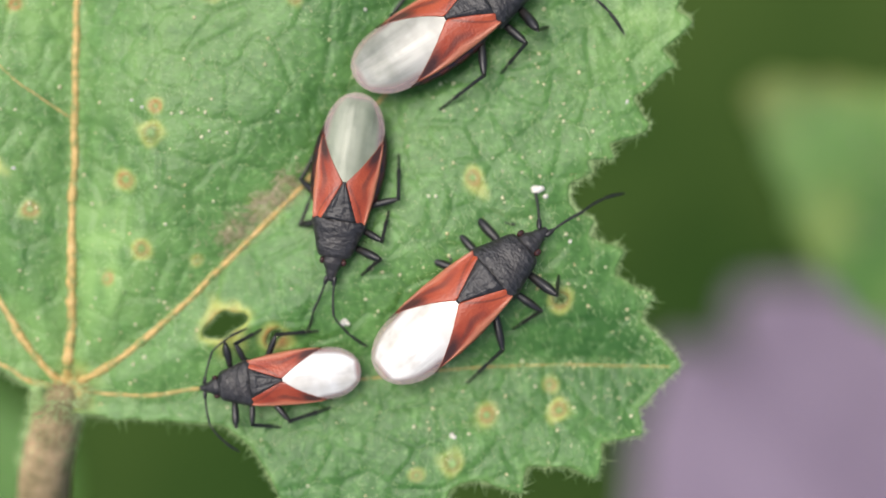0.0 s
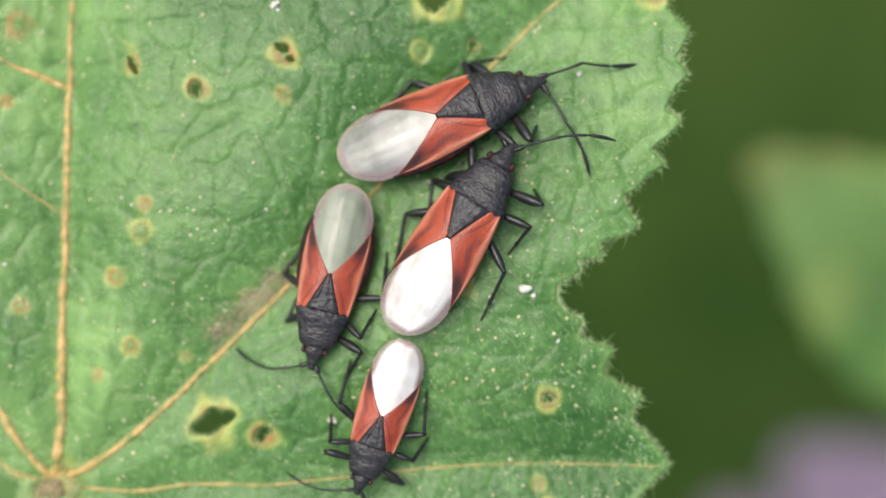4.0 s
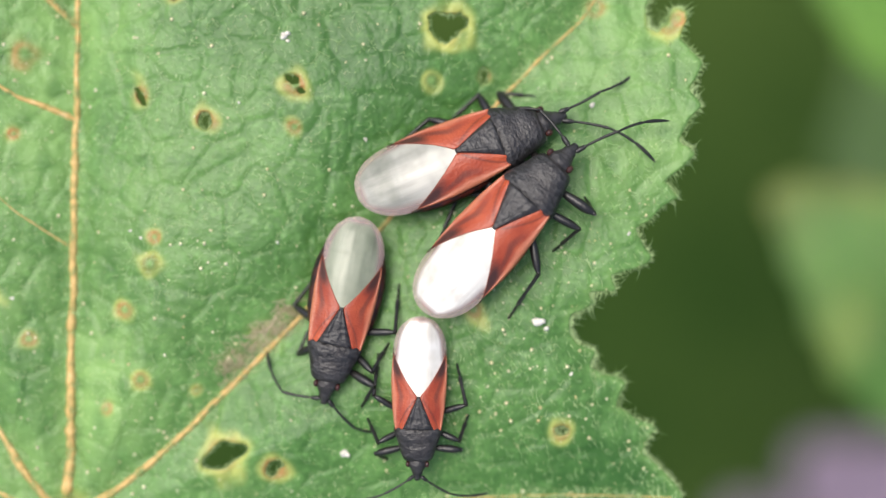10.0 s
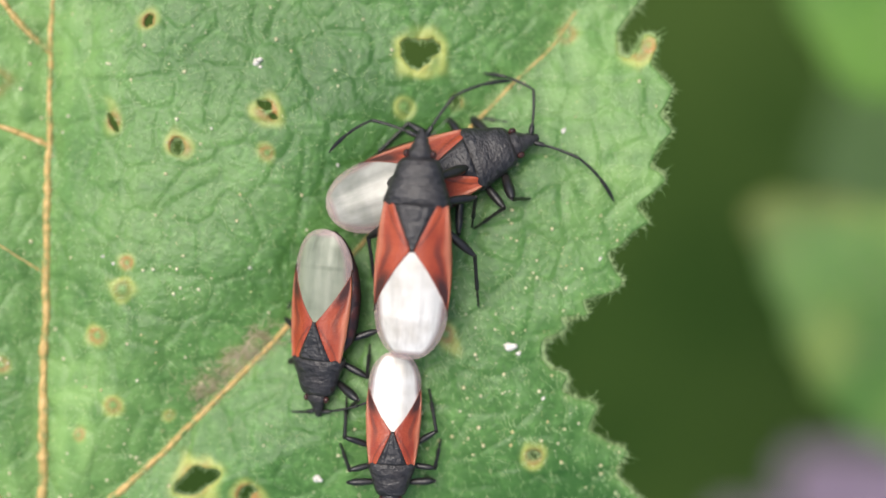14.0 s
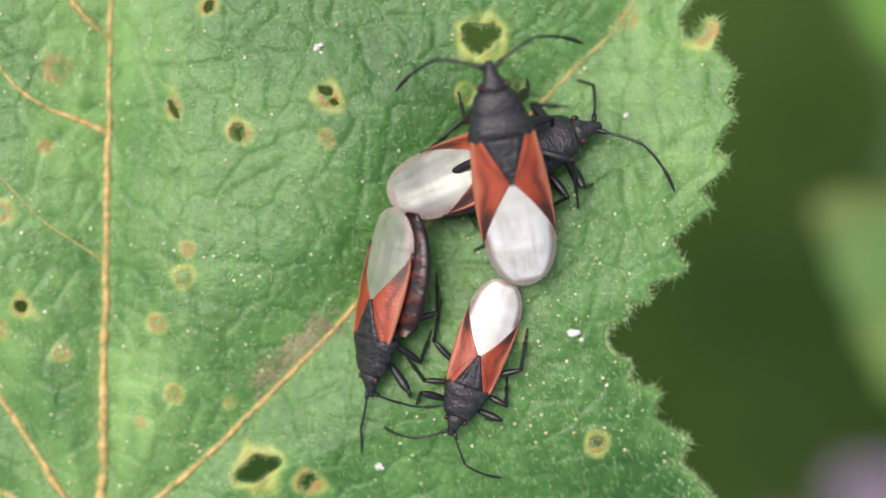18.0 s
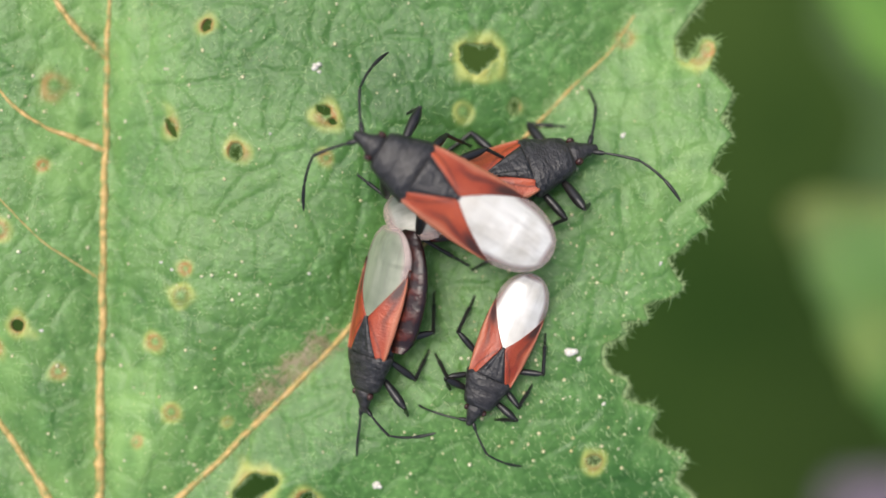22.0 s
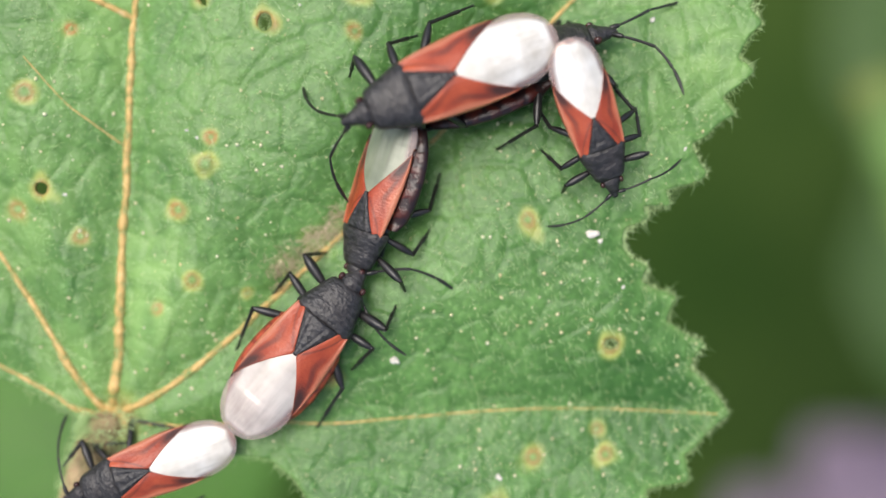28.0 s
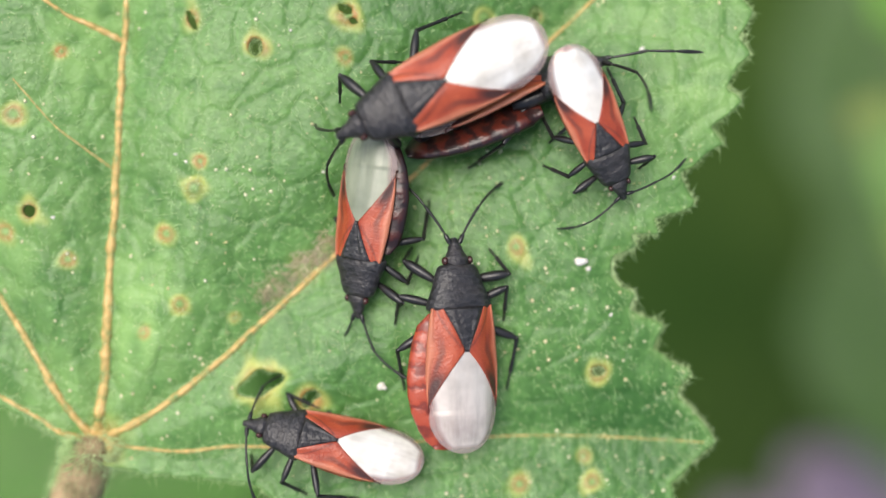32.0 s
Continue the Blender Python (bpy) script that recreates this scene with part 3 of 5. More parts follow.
def leaf_marks(pts):
    halo, brown, pale = (np.zeros(len(pts)) for _ in range(3))
    wob = 1 + 0.16 * fuzz(pts, 4, 31) + 0.14 * fuzz(pts, 7, 32)
    for x, y, w, yellow, dark in SPOTS:
        d = np.hypot(pts[:, 0] - x, pts[:, 1] - y) * wob / (0.88 * w)
        halo = np.maximum(halo, 0.82 * yellow * np.exp(-((d - 0.8) / 0.24) ** 2))
        brown = np.maximum(brown, 0.95 * dark * np.exp(-((d - 0.48) / 0.2) ** 2))
        pale = np.maximum(pale, 0.8 * np.clip(1.2 - d * 2.2, 0, 1))
    for h in HOLES[:2] + HOLES[11:]:
        d = to_line(pts, h)[0]
        halo = np.maximum(halo, 0.9 * np.exp(-(d / 0.14) ** 2))
    for line, (_, r) in zip(VEIN_LINES, VEINS):
        pale = np.maximum(pale, min(1, 6 * r) * 0.6 * np.exp(-(to_line(pts, line)[0] / (1.6 * r + 0.06)) ** 2))
    # sky glare on the left part painted as paleness round its veins
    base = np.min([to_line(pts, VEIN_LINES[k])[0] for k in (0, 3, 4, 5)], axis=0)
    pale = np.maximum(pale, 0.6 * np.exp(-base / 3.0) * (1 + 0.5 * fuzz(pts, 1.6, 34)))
    # light caught by the upper right lobe, put into the colour as paleness
    lit_lobe = 1 / (1 + np.exp(-(pts[:, 0] - 4.2) / 0.7)) / (1 + np.exp(-(pts[:, 1] - 0.2) / 0.7))
    pale = np.maximum(pale, 0.45 * lit_lobe * (1 + 0.5 * fuzz(pts, 1.6, 35)))
    pale = np.maximum(pale, 0.4 * np.exp(-(to_line(pts, RING)[0] / 0.16) ** 2))
    step = lambda v: 1 / (1 + np.exp(-v / 0.6))
    # shade on lower lobe and upper middle painted darker green, with random mottling
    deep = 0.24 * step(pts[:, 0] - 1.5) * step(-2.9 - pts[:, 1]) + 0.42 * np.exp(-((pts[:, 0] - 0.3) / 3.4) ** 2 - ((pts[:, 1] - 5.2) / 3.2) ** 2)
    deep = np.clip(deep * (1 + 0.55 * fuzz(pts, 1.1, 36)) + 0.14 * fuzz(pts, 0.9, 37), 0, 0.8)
    veinlet = np.exp(-(to_cells(warped(pts)) / 0.075) ** 2) * np.clip(0.6 + 0.6 * fuzz(pts, 0.8, 38), 0.1, 1)
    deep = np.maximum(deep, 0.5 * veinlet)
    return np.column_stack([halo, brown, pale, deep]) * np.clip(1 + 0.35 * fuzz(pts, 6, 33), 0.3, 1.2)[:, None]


mallow_leaf = tagged(thing("mallow_leaf"), "green toothed mallow leaf with holes, brown spots and tan veins", "leaf")
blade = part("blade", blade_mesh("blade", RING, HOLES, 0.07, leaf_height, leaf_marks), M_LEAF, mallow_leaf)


def on_leaf(x, y):
    return float(leaf_height(np.array([[x, y]]), False)[0])


BED_STEP = 0.3
BED_X, BED_Y = np.arange(-13, 10, BED_STEP), np.arange(-13, 10, BED_STEP)
BED = leaf_height(np.stack(np.meshgrid(BED_X, BED_Y, indexing="ij"), -1).reshape(-1, 2), False).reshape(len(BED_X), len(BED_Y))


def bed(x, y):
    """Height of the leaf under a place, level beyond the stretch that the bugs walk on."""
    u = min(max((x - BED_X[0]) / BED_STEP, 0), len(BED_X) - 1.001)
    w = min(max((y - BED_Y[0]) / BED_STEP, 0), len(BED_Y) - 1.001)
    i, j = int(u), int(w)
    u, w = u - i, w - j
    return float((BED[i, j] * (1 - u) + BED[i + 1, j] * u) * (1 - w) + (BED[i, j + 1] * (1 - u) + BED[i + 1, j + 1] * u) * w)


for line, (_, r) in zip(VEIN_LINES, VEINS):
    dense = curve_through(line, 3)
    z = leaf_height(dense)
    size = 0.88 * r * (1 - 0.72 * np.linspace(0, 1, len(dense))) * (1 + 0.14 * fuzz(dense, 5, 41) + 0.15 * fuzz(dense, 19, 42))
    wander = 0.1 * r * np.column_stack([fuzz(dense, 4, 43), fuzz(dense, 4, 44)])
    v, f = tube([(p[0] + w[0], p[1] + w[1], h - 0.05 * s) for p, w, h, s in zip(dense, wander, z, size)], np.maximum(size, 0.018).tolist(), 8)
    part("vein", mesh_of("vein", v, f), M_VEIN, mallow_leaf, "raised tan vein")

# knot where the veins meet
knot = [ball((JUNCTION[0] + dx, JUNCTION[1] + dy, leaf_height(np.array([[JUNCTION[0] + dx, JUNCTION[1] + dy]]))[0] + dz), r, 12, 8, (1.2, 1.0, 0.5))
        for dx, dy, dz, r in ((0, 0, -0.02, 0.34), (0.3, 0.1, -0.02, 0.24), (-0.22, 0.2, -0.02, 0.24), (0.05, 0.34, -0.02, 0.22), (-0.1, -0.3, -0.1, 0.32), (0.42, -0.12, -0.03, 0.18))]
v, f = merged(knot)
part("vein_knot", mesh_of("vein_knot", v, f), M_VEIN, mallow_leaf, "tan knot where the veins meet")

stalk = curve_through([(-8.42, -8.0, -0.42), (-8.8, -8.8, -0.95), (-9.6, -11.0, -2.3), (-10.6, -15, -6), (-12.5, -21, -15), (-14.6, -27.5, -30)], 8)
v, f = tube(stalk.tolist(), np.interp(np.arange(len(stalk)), [0, 3, 8, 16, 40], [0.14, 0.44, 0.66, 0.72, 0.9]).tolist(), 12)
part("petiole", mesh_of("petiole", v, f), M_PETIOLE, mallow_leaf, "tan hairy leaf stalk")


# ---- behind the leaf ----
ground_me = mesh_of("ground", [(-400000, -400000, -260), (400000, -400000, -260), (400000, 400000, -260), (-400000, 400000, -260)], [(0, 1, 2, 3)], False)
ground_me.materials.append(M_GROUND)
tagged(new("ground", ground_me), "dark green overgrown ground far below the leaf", "ground", kind="structure")

v, f = tube([(-130, -170, -262), (-80, -110, -170), (-34, -52, -70), (-15, -28, -22)], [2.4, 2.2, 1.9, 1.4], 14)
mallow_plant = tagged(thing("mallow_plant", -15, -28, -260), "upright green mallow plant rising from the ground", "plant")
part("stem", mesh_of("stem", [(x + 15, y + 28, z + 260) for x, y, z in v], f), M_STEM, mallow_plant)


def dried(edge):
    """Marks of a blade that is brown along one edge and mottled yellow."""
    line = curve_through(edge, 10)

    def marks(pts):
        d = to_line(pts, line)[0]
        brown = 0.22 * np.exp(-(d / 1.0) ** 2) * np.clip(1 + 0.5 * fuzz(pts, 1.2, 61), 0, 1)
        yellow = np.clip(0.2 * fuzz(pts, 0.8, 62), 0, 0.6)
        return np.column_stack([yellow, brown, np.clip(0.15 * fuzz(pts, 0.5, 63), 0, 0.3), np.clip(0.3 * fuzz(pts, 0.7, 64), 0, 0.5)])
    return marks


def far_leaf(outline, x, y, z, droop, label, foot, green=M_LEAF_FAR, marks=None):
    """A leaf out of focus: toothed blade, middle vein and a stalk to the ground."""
    t = tagged(thing("mallow_leaf", x, y, z), label, "leaf")
    ring = curve_through(outline, 8, True)
    mid = ring.mean(0)
    wave = np.sin(np.arange(len(ring)) * 1.15)
    ring = ring + 0.035 * wave[:, None] * (ring - mid) * (6 / np.linalg.norm(ring - mid, axis=1))[:, None]
    height = lambda p: 0.25 * fuzz(p, 0.35, 51) + droop * ((p - mid) ** 2).sum(1)
    part("blade", blade_mesh("blade", ring, [], 0.35, height, marks, 0.2), green, t)
    for end in outline[:: max(1, len(outline) // 5)]:
        way = [mid + (np.array(end) - mid) * s for s in np.linspace(0, 0.9, 9)]
        v, f = tube([(p[0], p[1], float(height(np.array([p]))[0]) + 0.05) for p in way], np.linspace(0.14, 0.04, 9).tolist(), 6)
        part("vein", mesh_of("vein", v, f), M_STEM, t)
    z0 = float(height(mid[None])[0])
    v, f = tube(curve_through([(mid[0], mid[1], z0 - 0.1), (mid[0] + foot[0] * 0.3, mid[1] + foot[1] * 0.3, -25), (mid[0] + foot[0], mid[1] + foot[1], -262 - z)], 6).tolist(), [0.7] * 13, 8)
    part("petiole", mesh_of("petiole", v, f), M_STEM, t)
    return t


side_leaf = far_leaf([(0, 0), (1.4, -4.8), (3.1, -9.2), (6.1, -12.5), (10.6, -14.6), (16.5, -14.2), (21, -10.6), (21, -6), (15.4, -2.1), (8.3, -0.2), (3.5, 0.5)],
                     19, 3, -34, -0.006, "light green mallow leaf with a brown dried edge", (150, -30), M_LEAF_DRIED,
                     dried([(-0.2, -1.5), (0, 0), (3.5, 0.5), (8.3, -0.2), (15.4, -2.1)]))
upper_leaf = far_leaf([(0, 0), (-0.6, 3.5), (0.4, 8), (4, 12), (10, 13), (15, 9), (15, 3), (10, -3), (5, -5.5), (2.2, -4)],
                      23, 16, -35, -0.006, "light green mallow leaf behind the eaten margin", (140, 80))
low_leaf = far_leaf([(0, 0), (-3, 5), (-10, 8), (-19, 6), (-24, -2), (-20, -11), (-10, -14), (-2, -9)],
                    -16, -18, -48, -0.002, "yellowish green mallow leaf low under the stalk", (-120, -120), M_LEAF_LOW)

hazy_leaf = far_leaf([(0, 0), (-6, 12), (-4, 27), (6, 40), (22, 46), (40, 40), (50, 22), (48, -4), (40, -26), (22, -36), (6, -28), (-3, -14)],
                     60, 0, -115, -0.0006, "olive green mallow leaf deep in the undergrowth", (60, 30), M_LEAF_DEEP)

flower = tagged(thing("mallow_flower", 46, -40, -150), "purple mallow flower open below the leaf", "flower")
for k in range(5):
    a = k * math.tau / 5 + 0.35

    def petal(u, w, a=a):
        r, s = 1.5 + 44 * u, (w - 0.5) * (3 + 62 * u ** 0.8) * (1 - 0.25 * u ** 6)
        r -= 1.8 * u * math.exp(-((w - 0.5) / 0.12) ** 2) - 0.5 * u * math.sin(w * 9)
        return (r * math.cos(a) - s * math.sin(a), r * math.sin(a) + s * math.cos(a), 1.0 * math.sin(u * 2.4) + 0.04 * k + 0.35 * math.sin(w * 7) * u)
    v, f = sheet(petal, 14, 14, 0.15)
    part("petal", mesh_of("petal", v, f), M_PETAL, flower)
v, f = merged([loft([(-1.5, 0, 0.3, 0, 0.3), (0, 0, 0.6, 0, 0.6), (2, 0, 0.5, 0, 0.5), (3.2, 0, 0.9, 0, 0.9), (4, 0, 0.3, 0, 0.3)], 10)])
part("stamen_column", mesh_of("stamen_column", [(x, -z, y) for x, y, z in v], f), M_SPECK, flower, "pale stamen column")
v, f = tube([(0, 0, -1), (20, -22, -40), (70, -80, -112)], [0.7, 0.9, 1.3], 8)
part("flower_stalk", mesh_of("flower_stalk", v, f), M_STEM, flower)

# ---- the bugs ----
BUG_L, BUG_W = 5.8, 1.06  # length and half width of the largest bug


def wing_width(s):
    return BUG_W * float(np.interp(s, [0.28, 0.36, 0.45, 0.6, 0.7, 0.77, 1.0], [0.78, 0.87, 0.94, 1.0, 0.99, 0.955, 0.955])) * math.sqrt(max(0.001, 1 - (max(0.0, s - 0.77) / 0.231) ** 2.2))


def border(s):
    """Half width of the scutellum, and then of the membrane, at the place s along the body."""
    return BUG_W * float(np.interp(s, [0.3, 0.52, 0.532, 0.56, 0.61, 0.67, 0.73, 0.77, 0.80], [0.6, 0.04, 0.10, 0.23, 0.44, 0.65, 0.83, 0.93, 0.985]))


def back_height(s, x):
    top = float(np.interp(s, [0.1, 0.2, 0.3, 0.42, 0.6, 0.8, 0.92, 1.0], [0.85, 1.08, 1.24, 1.27, 1.23, 1.11, 1.0, 0.86]))
    return top - 0.42 * (abs(x) / BUG_W) ** 2.2


def along(s):
    return BUG_L * (0.5 - s)


def bug_meshes():
    m = {}
    rings = [(along(s), 0, w, z, h) for s, w, z, h in ((0.0, 0.06, 0.62, 0.06), (0.005, 0.105, 0.64, 0.10), (0.022, 0.13, 0.66, 0.13), (0.034, 0.15, 0.68, 0.15), (0.044, 0.205, 0.7, 0.17), (0.054, 0.2, 0.71, 0.18),
             (0.075, 0.265, 0.74, 0.21), (0.092, 0.335, 0.77, 0.24), (0.107, 0.365, 0.78, 0.26), (0.12, 0.345, 0.78, 0.26), (0.133, 0.27, 0.77, 0.23), (0.15, 0.25, 0.76, 0.2))]
    m["head"] = loft(rings, 16)
    rings = [(along(s), 0, w * BUG_W, z, h) for s, w, z, h in ((0.122, 0.30, 0.74, 0.2), (0.128, 0.46, 0.75, 0.27), (0.14, 0.53, 0.76, 0.31), (0.16, 0.58, 0.77, 0.345), (0.185, 0.63, 0.78, 0.375),
             (0.205, 0.66, 0.785, 0.385), (0.222, 0.69, 0.785, 0.372), (0.24, 0.73, 0.79, 0.395), (0.265, 0.785, 0.8, 0.435), (0.295, 0.85, 0.8, 0.462), (0.318, 0.885, 0.795, 0.46), (0.33, 0.86, 0.78, 0.42),
             (0.337, 0.78, 0.76, 0.35), (0.341, 0.65, 0.75, 0.28))]
    m["pronotum"] = loft(rings, 24, 2.3)
    rings = [(along(s), 0, w, 0.55, h) for s, w, h in ((0.14, 0.3, 0.2), (0.2, 0.5, 0.3), (0.3, 0.72, 0.34), (0.42, 0.78, 0.34), (0.48, 0.7, 0.28))]
    m["thorax"] = loft(rings, 14)
    rings = [(along(s), 0, w * BUG_W, z, h) for s, w, z, h in ((0.36, 0.6, 0.6, 0.25), (0.42, 0.86, 0.6, 0.33), (0.5, 0.95, 0.59, 0.36), (0.58, 0.99, 0.58, 0.36), (0.66, 1.0, 0.57, 0.35),
             (0.74, 0.95, 0.56, 0.33), (0.82, 0.83, 0.55, 0.29), (0.9, 0.62, 0.54, 0.23), (0.95, 0.42, 0.53, 0.17), (0.985, 0.18, 0.52, 0.09))]
    m["abdomen"] = loft(rings, 20)

    def scutellum(u, v):
        s = 0.325 + 0.198 * u
        x = (v * 2 - 1) * border(s) * 1.02
        return (x, along(s), back_height(s, x) + 0.02 + 0.05 * (1 - (2 * v - 1) ** 2) + 0.035 * math.exp(-((abs(2 * v - 1) - 0.72) / 0.14) ** 2) - 0.03 * math.exp(-((u - 0.35) / 0.2) ** 2) * (abs(2 * v - 1) < 0.6))
    m["scutellum"] = sheet(scutellum, 16, 16, 0.08)
    for side in (-1, 1):
        def corium(u, v, side=side):
            s = 0.318 + 0.482 * u
            a, b = border(s), wing_width(s)
            x = a + (b - a) * v
            lip = 0.04 * math.exp(-((v - 0.93) / 0.07) ** 2)
            return (side * x, along(s), back_height(s, x) + 0.01 + lip + 0.015 * math.sin(v * 9) * (1 - u))
        v, f = sheet(corium, 30, 20, 0.05)
        m["corium_left" if side < 0 else "corium_right"] = (v, [tuple(reversed(q)) for q in f] if side > 0 else f)

    def membrane(u, v):
        s = 0.508 + 0.492 * u
        half = border(s) + 0.05 if s < 0.80 else wing_width(s) + 0.01
        half = min(half, wing_width(s) + 0.01)
        x = (v * 2 - 1) * half
        ridge = 0.005 * math.sin(x * 13) * min(1, 4 * u)
        return (x, along(s), back_height(s, x) - 0.02 * (s < 0.80) + ridge)
    m["membrane"] = sheet(membrane, 44, 44, 0.03)
    for side in (-1, 1):
        m["eye_%d" % side] = ball((side * 0.365, along(0.106), 0.84), 0.115, 10, 8, (0.8, 1.0, 1.0))
    return m


LEGS = [  # place along the body, foot at rest, thigh and shin lengths, thickness of the thigh, way in which the knee bends
    (0.20, (1.2, 2.3), 1.05, 1.0, 0.15, (0.9, -0.1, 0.6)),
    (0.31, (1.7, 0.35), 1.05, 1.15, 0.122, (0.3, 0.7, 0.55)),
    (0.40, (1.6, -1.35), 1.3, 1.6, 0.125, (0.5, 0.6, 0.5)),
]


def thigh(length, r):
    return loft([(0, 0, r * 0.4, 0, r * 0.4), (0.06 * length, 0, r * 0.62, 0, r * 0.62), (0.25 * length, 0, r * 0.8, 0, r * 0.85), (0.5 * length, 0, r * 0.98, 0, r * 1.02), (0.68 * length, 0, r, 0, r * 1.05),
                 (0.84 * length, 0, r * 0.85, 0, r * 0.9), (0.95 * length, 0, r * 0.55, 0, r * 0.55), (length, 0, r * 0.4, 0, r * 0.4)], 12)


def shin(length):
    """Shin with a knee, a slightly clubbed end, fine bristles, a jointed foot and two claws."""
    t = 0.68 * length
    bar = loft([(-0.04, 0, 0.045, 0, 0.045), (0.05, 0, 0.058, 0, 0.058), (0.14, 0, 0.048, 0, 0.048), (0.6 * t, 0, 0.045, 0, 0.045), (0.93 * t, 0, 0.056, 0, 0.056), (t, 0, 0.046, 0, 0.042)], 8)
    foot, q = [], t
    for k, n in enumerate((0.5, 0.22, 0.28)):
        e = q + n * (length - t)
        foot.append(loft([(q, 0, 0.024, 0, 0.024), (q + 0.7 * (e - q), 0, 0.038, 0, 0.038), (e, 0, 0.026, 0, 0.026)], 6))
        q = e
    claws = [tube([(0, length, 0), (s * 0.03, length + 0.04, 0), (s * 0.05, length + 0.08, -0.03)], [0.014, 0.011, 0.003], 5) for s in (-1, 1)]
    bristles = []
    for k in range(14):
        y, a = t * (0.15 + 0.06 * k), k * 2.4
        c, d = math.cos(a), math.sin(a)
        bristles.append(tube([(0.035 * c, y, 0.035 * d), (0.10 * c, y + 0.06, 0.10 * d)], [0.007, 0.002], 3))
    return merged([bar, *foot, *claws, *bristles])


def bowed(vf, side, out, drop):
    """A straight piece bent outwards and down along its length."""
    return [(x + side * out * y * y, y, z - drop * y * y) for x, y, z in vf[0]], vf[1]


def feeler_base(side):
    return bowed(merged([loft([(0, 0, 0.035, 0, 0.035), (0.05, 0, 0.072, 0, 0.072), (0.24, 0, 0.066, 0, 0.066), (0.3, 0, 0.036, 0, 0.036)], 8),
                         loft([(0.3, 0, 0.028, 0, 0.028), (0.4, 0, 0.034, 0, 0.034), (0.6, 0, 0.036, 0, 0.036), (0.8, 0, 0.038, 0, 0.038), (1.0, 0, 0.042, 0, 0.042), (1.15, 0, 0.045, 0, 0.045), (1.22, 0, 0.032, 0, 0.032)], 8)]), side, 0.10, 0.0)


def feeler_tip(side):
    return bowed(merged([loft([(0, 0, 0.026, 0, 0.026), (0.1, 0, 0.032, 0, 0.032), (0.3, 0, 0.035, 0, 0.035), (0.5, 0, 0.038, 0, 0.038), (0.68, 0, 0.042, 0, 0.042), (0.74, 0, 0.028, 0, 0.028)], 8),
                         loft([(0.74, 0, 0.026, 0, 0.026), (0.84, 0, 0.046, 0, 0.046), (1.0, 0, 0.055, 0, 0.055), (1.2, 0, 0.052, 0, 0.052), (1.36, 0, 0.036, 0, 0.036), (1.44, 0, 0.012, 0, 0.012)], 8)]), side, 0.17, 0.10)


MESHES = bug_meshes()


def corium_marks(me):
    """A dark smudge at the wing's hind edge and along its middle, and a pale outer margin."""
    c = np.zeros((len(me.vertices), 4))
    c[:, 3] = 1
    for i, vert in enumerate(me.vertices):
        x, y = abs(vert.co.x) / MM, vert.co.y / MM
        s = 0.5 - y / BUG_L
        a, b = border(s), wing_width(s)
        v = (x - a) / max(b - a, 0.01)
        hind = max(0.0, 1 - ((s - 0.70) / 0.1) ** 2) * max(0.0, 1 - ((v - 0.42) / 0.55) ** 2)
        streak = 0.5 * max(0.0, 1 - ((v - 0.62) / 0.13) ** 2) * max(0.0, min(1.0, (s - 0.42) / 0.1))
        suture = 0.45 * max(0.0, 1 - ((v - 0.6 * (0.52 - s) / 0.2) / 0.07) ** 2) * (s < 0.5)
        tip = max(0.0, 1 - ((s - 0.785) / 0.03) ** 2)
        c[i, 0] = min(0.92, 1.15 * max(hind, streak, tip, suture) * (1 if v < 0.86 or s > 0.74 else 0.1))
        c[i, 1] = max(0.0, min(1.0, (v - 0.72) / 0.2)) * (0.5 if s < 0.74 else 0.15)
    layer = me.color_attributes.new("marks", "FLOAT_COLOR", "POINT")
    layer.data.foreach_set("color", c.ravel())


def membrane_marks(me):
    """A clear rim round the part painted white with reflected sky."""
    c = np.zeros((len(me.vertices), 4))
    c[:, 3] = 1
    for i, vert in enumerate(me.vertices):
        x, s = abs(vert.co.x) / MM, 0.5 - vert.co.y / MM / BUG_L
        inner = (wing_width(min(s, 1.0)) - x) / BUG_W
        c[i, 0] = max(0.0, min(1.0, 1 - (inner - 0.12) / 0.12)) * max(0.0, min(1.0, (s - 0.7) / 0.05))
        c[i, 0] = max(c[i, 0], max(0.0, min(1.0, (s - 0.955) / 0.02)))
        # painted sky reflection grows whiter towards the front
        c[i, 1] = max(0.0, min(1.0, (0.84 - s) / 0.2))
    layer = me.color_attributes.new("marks", "FLOAT_COLOR", "POINT")
    layer.data.foreach_set("color", c.ravel())


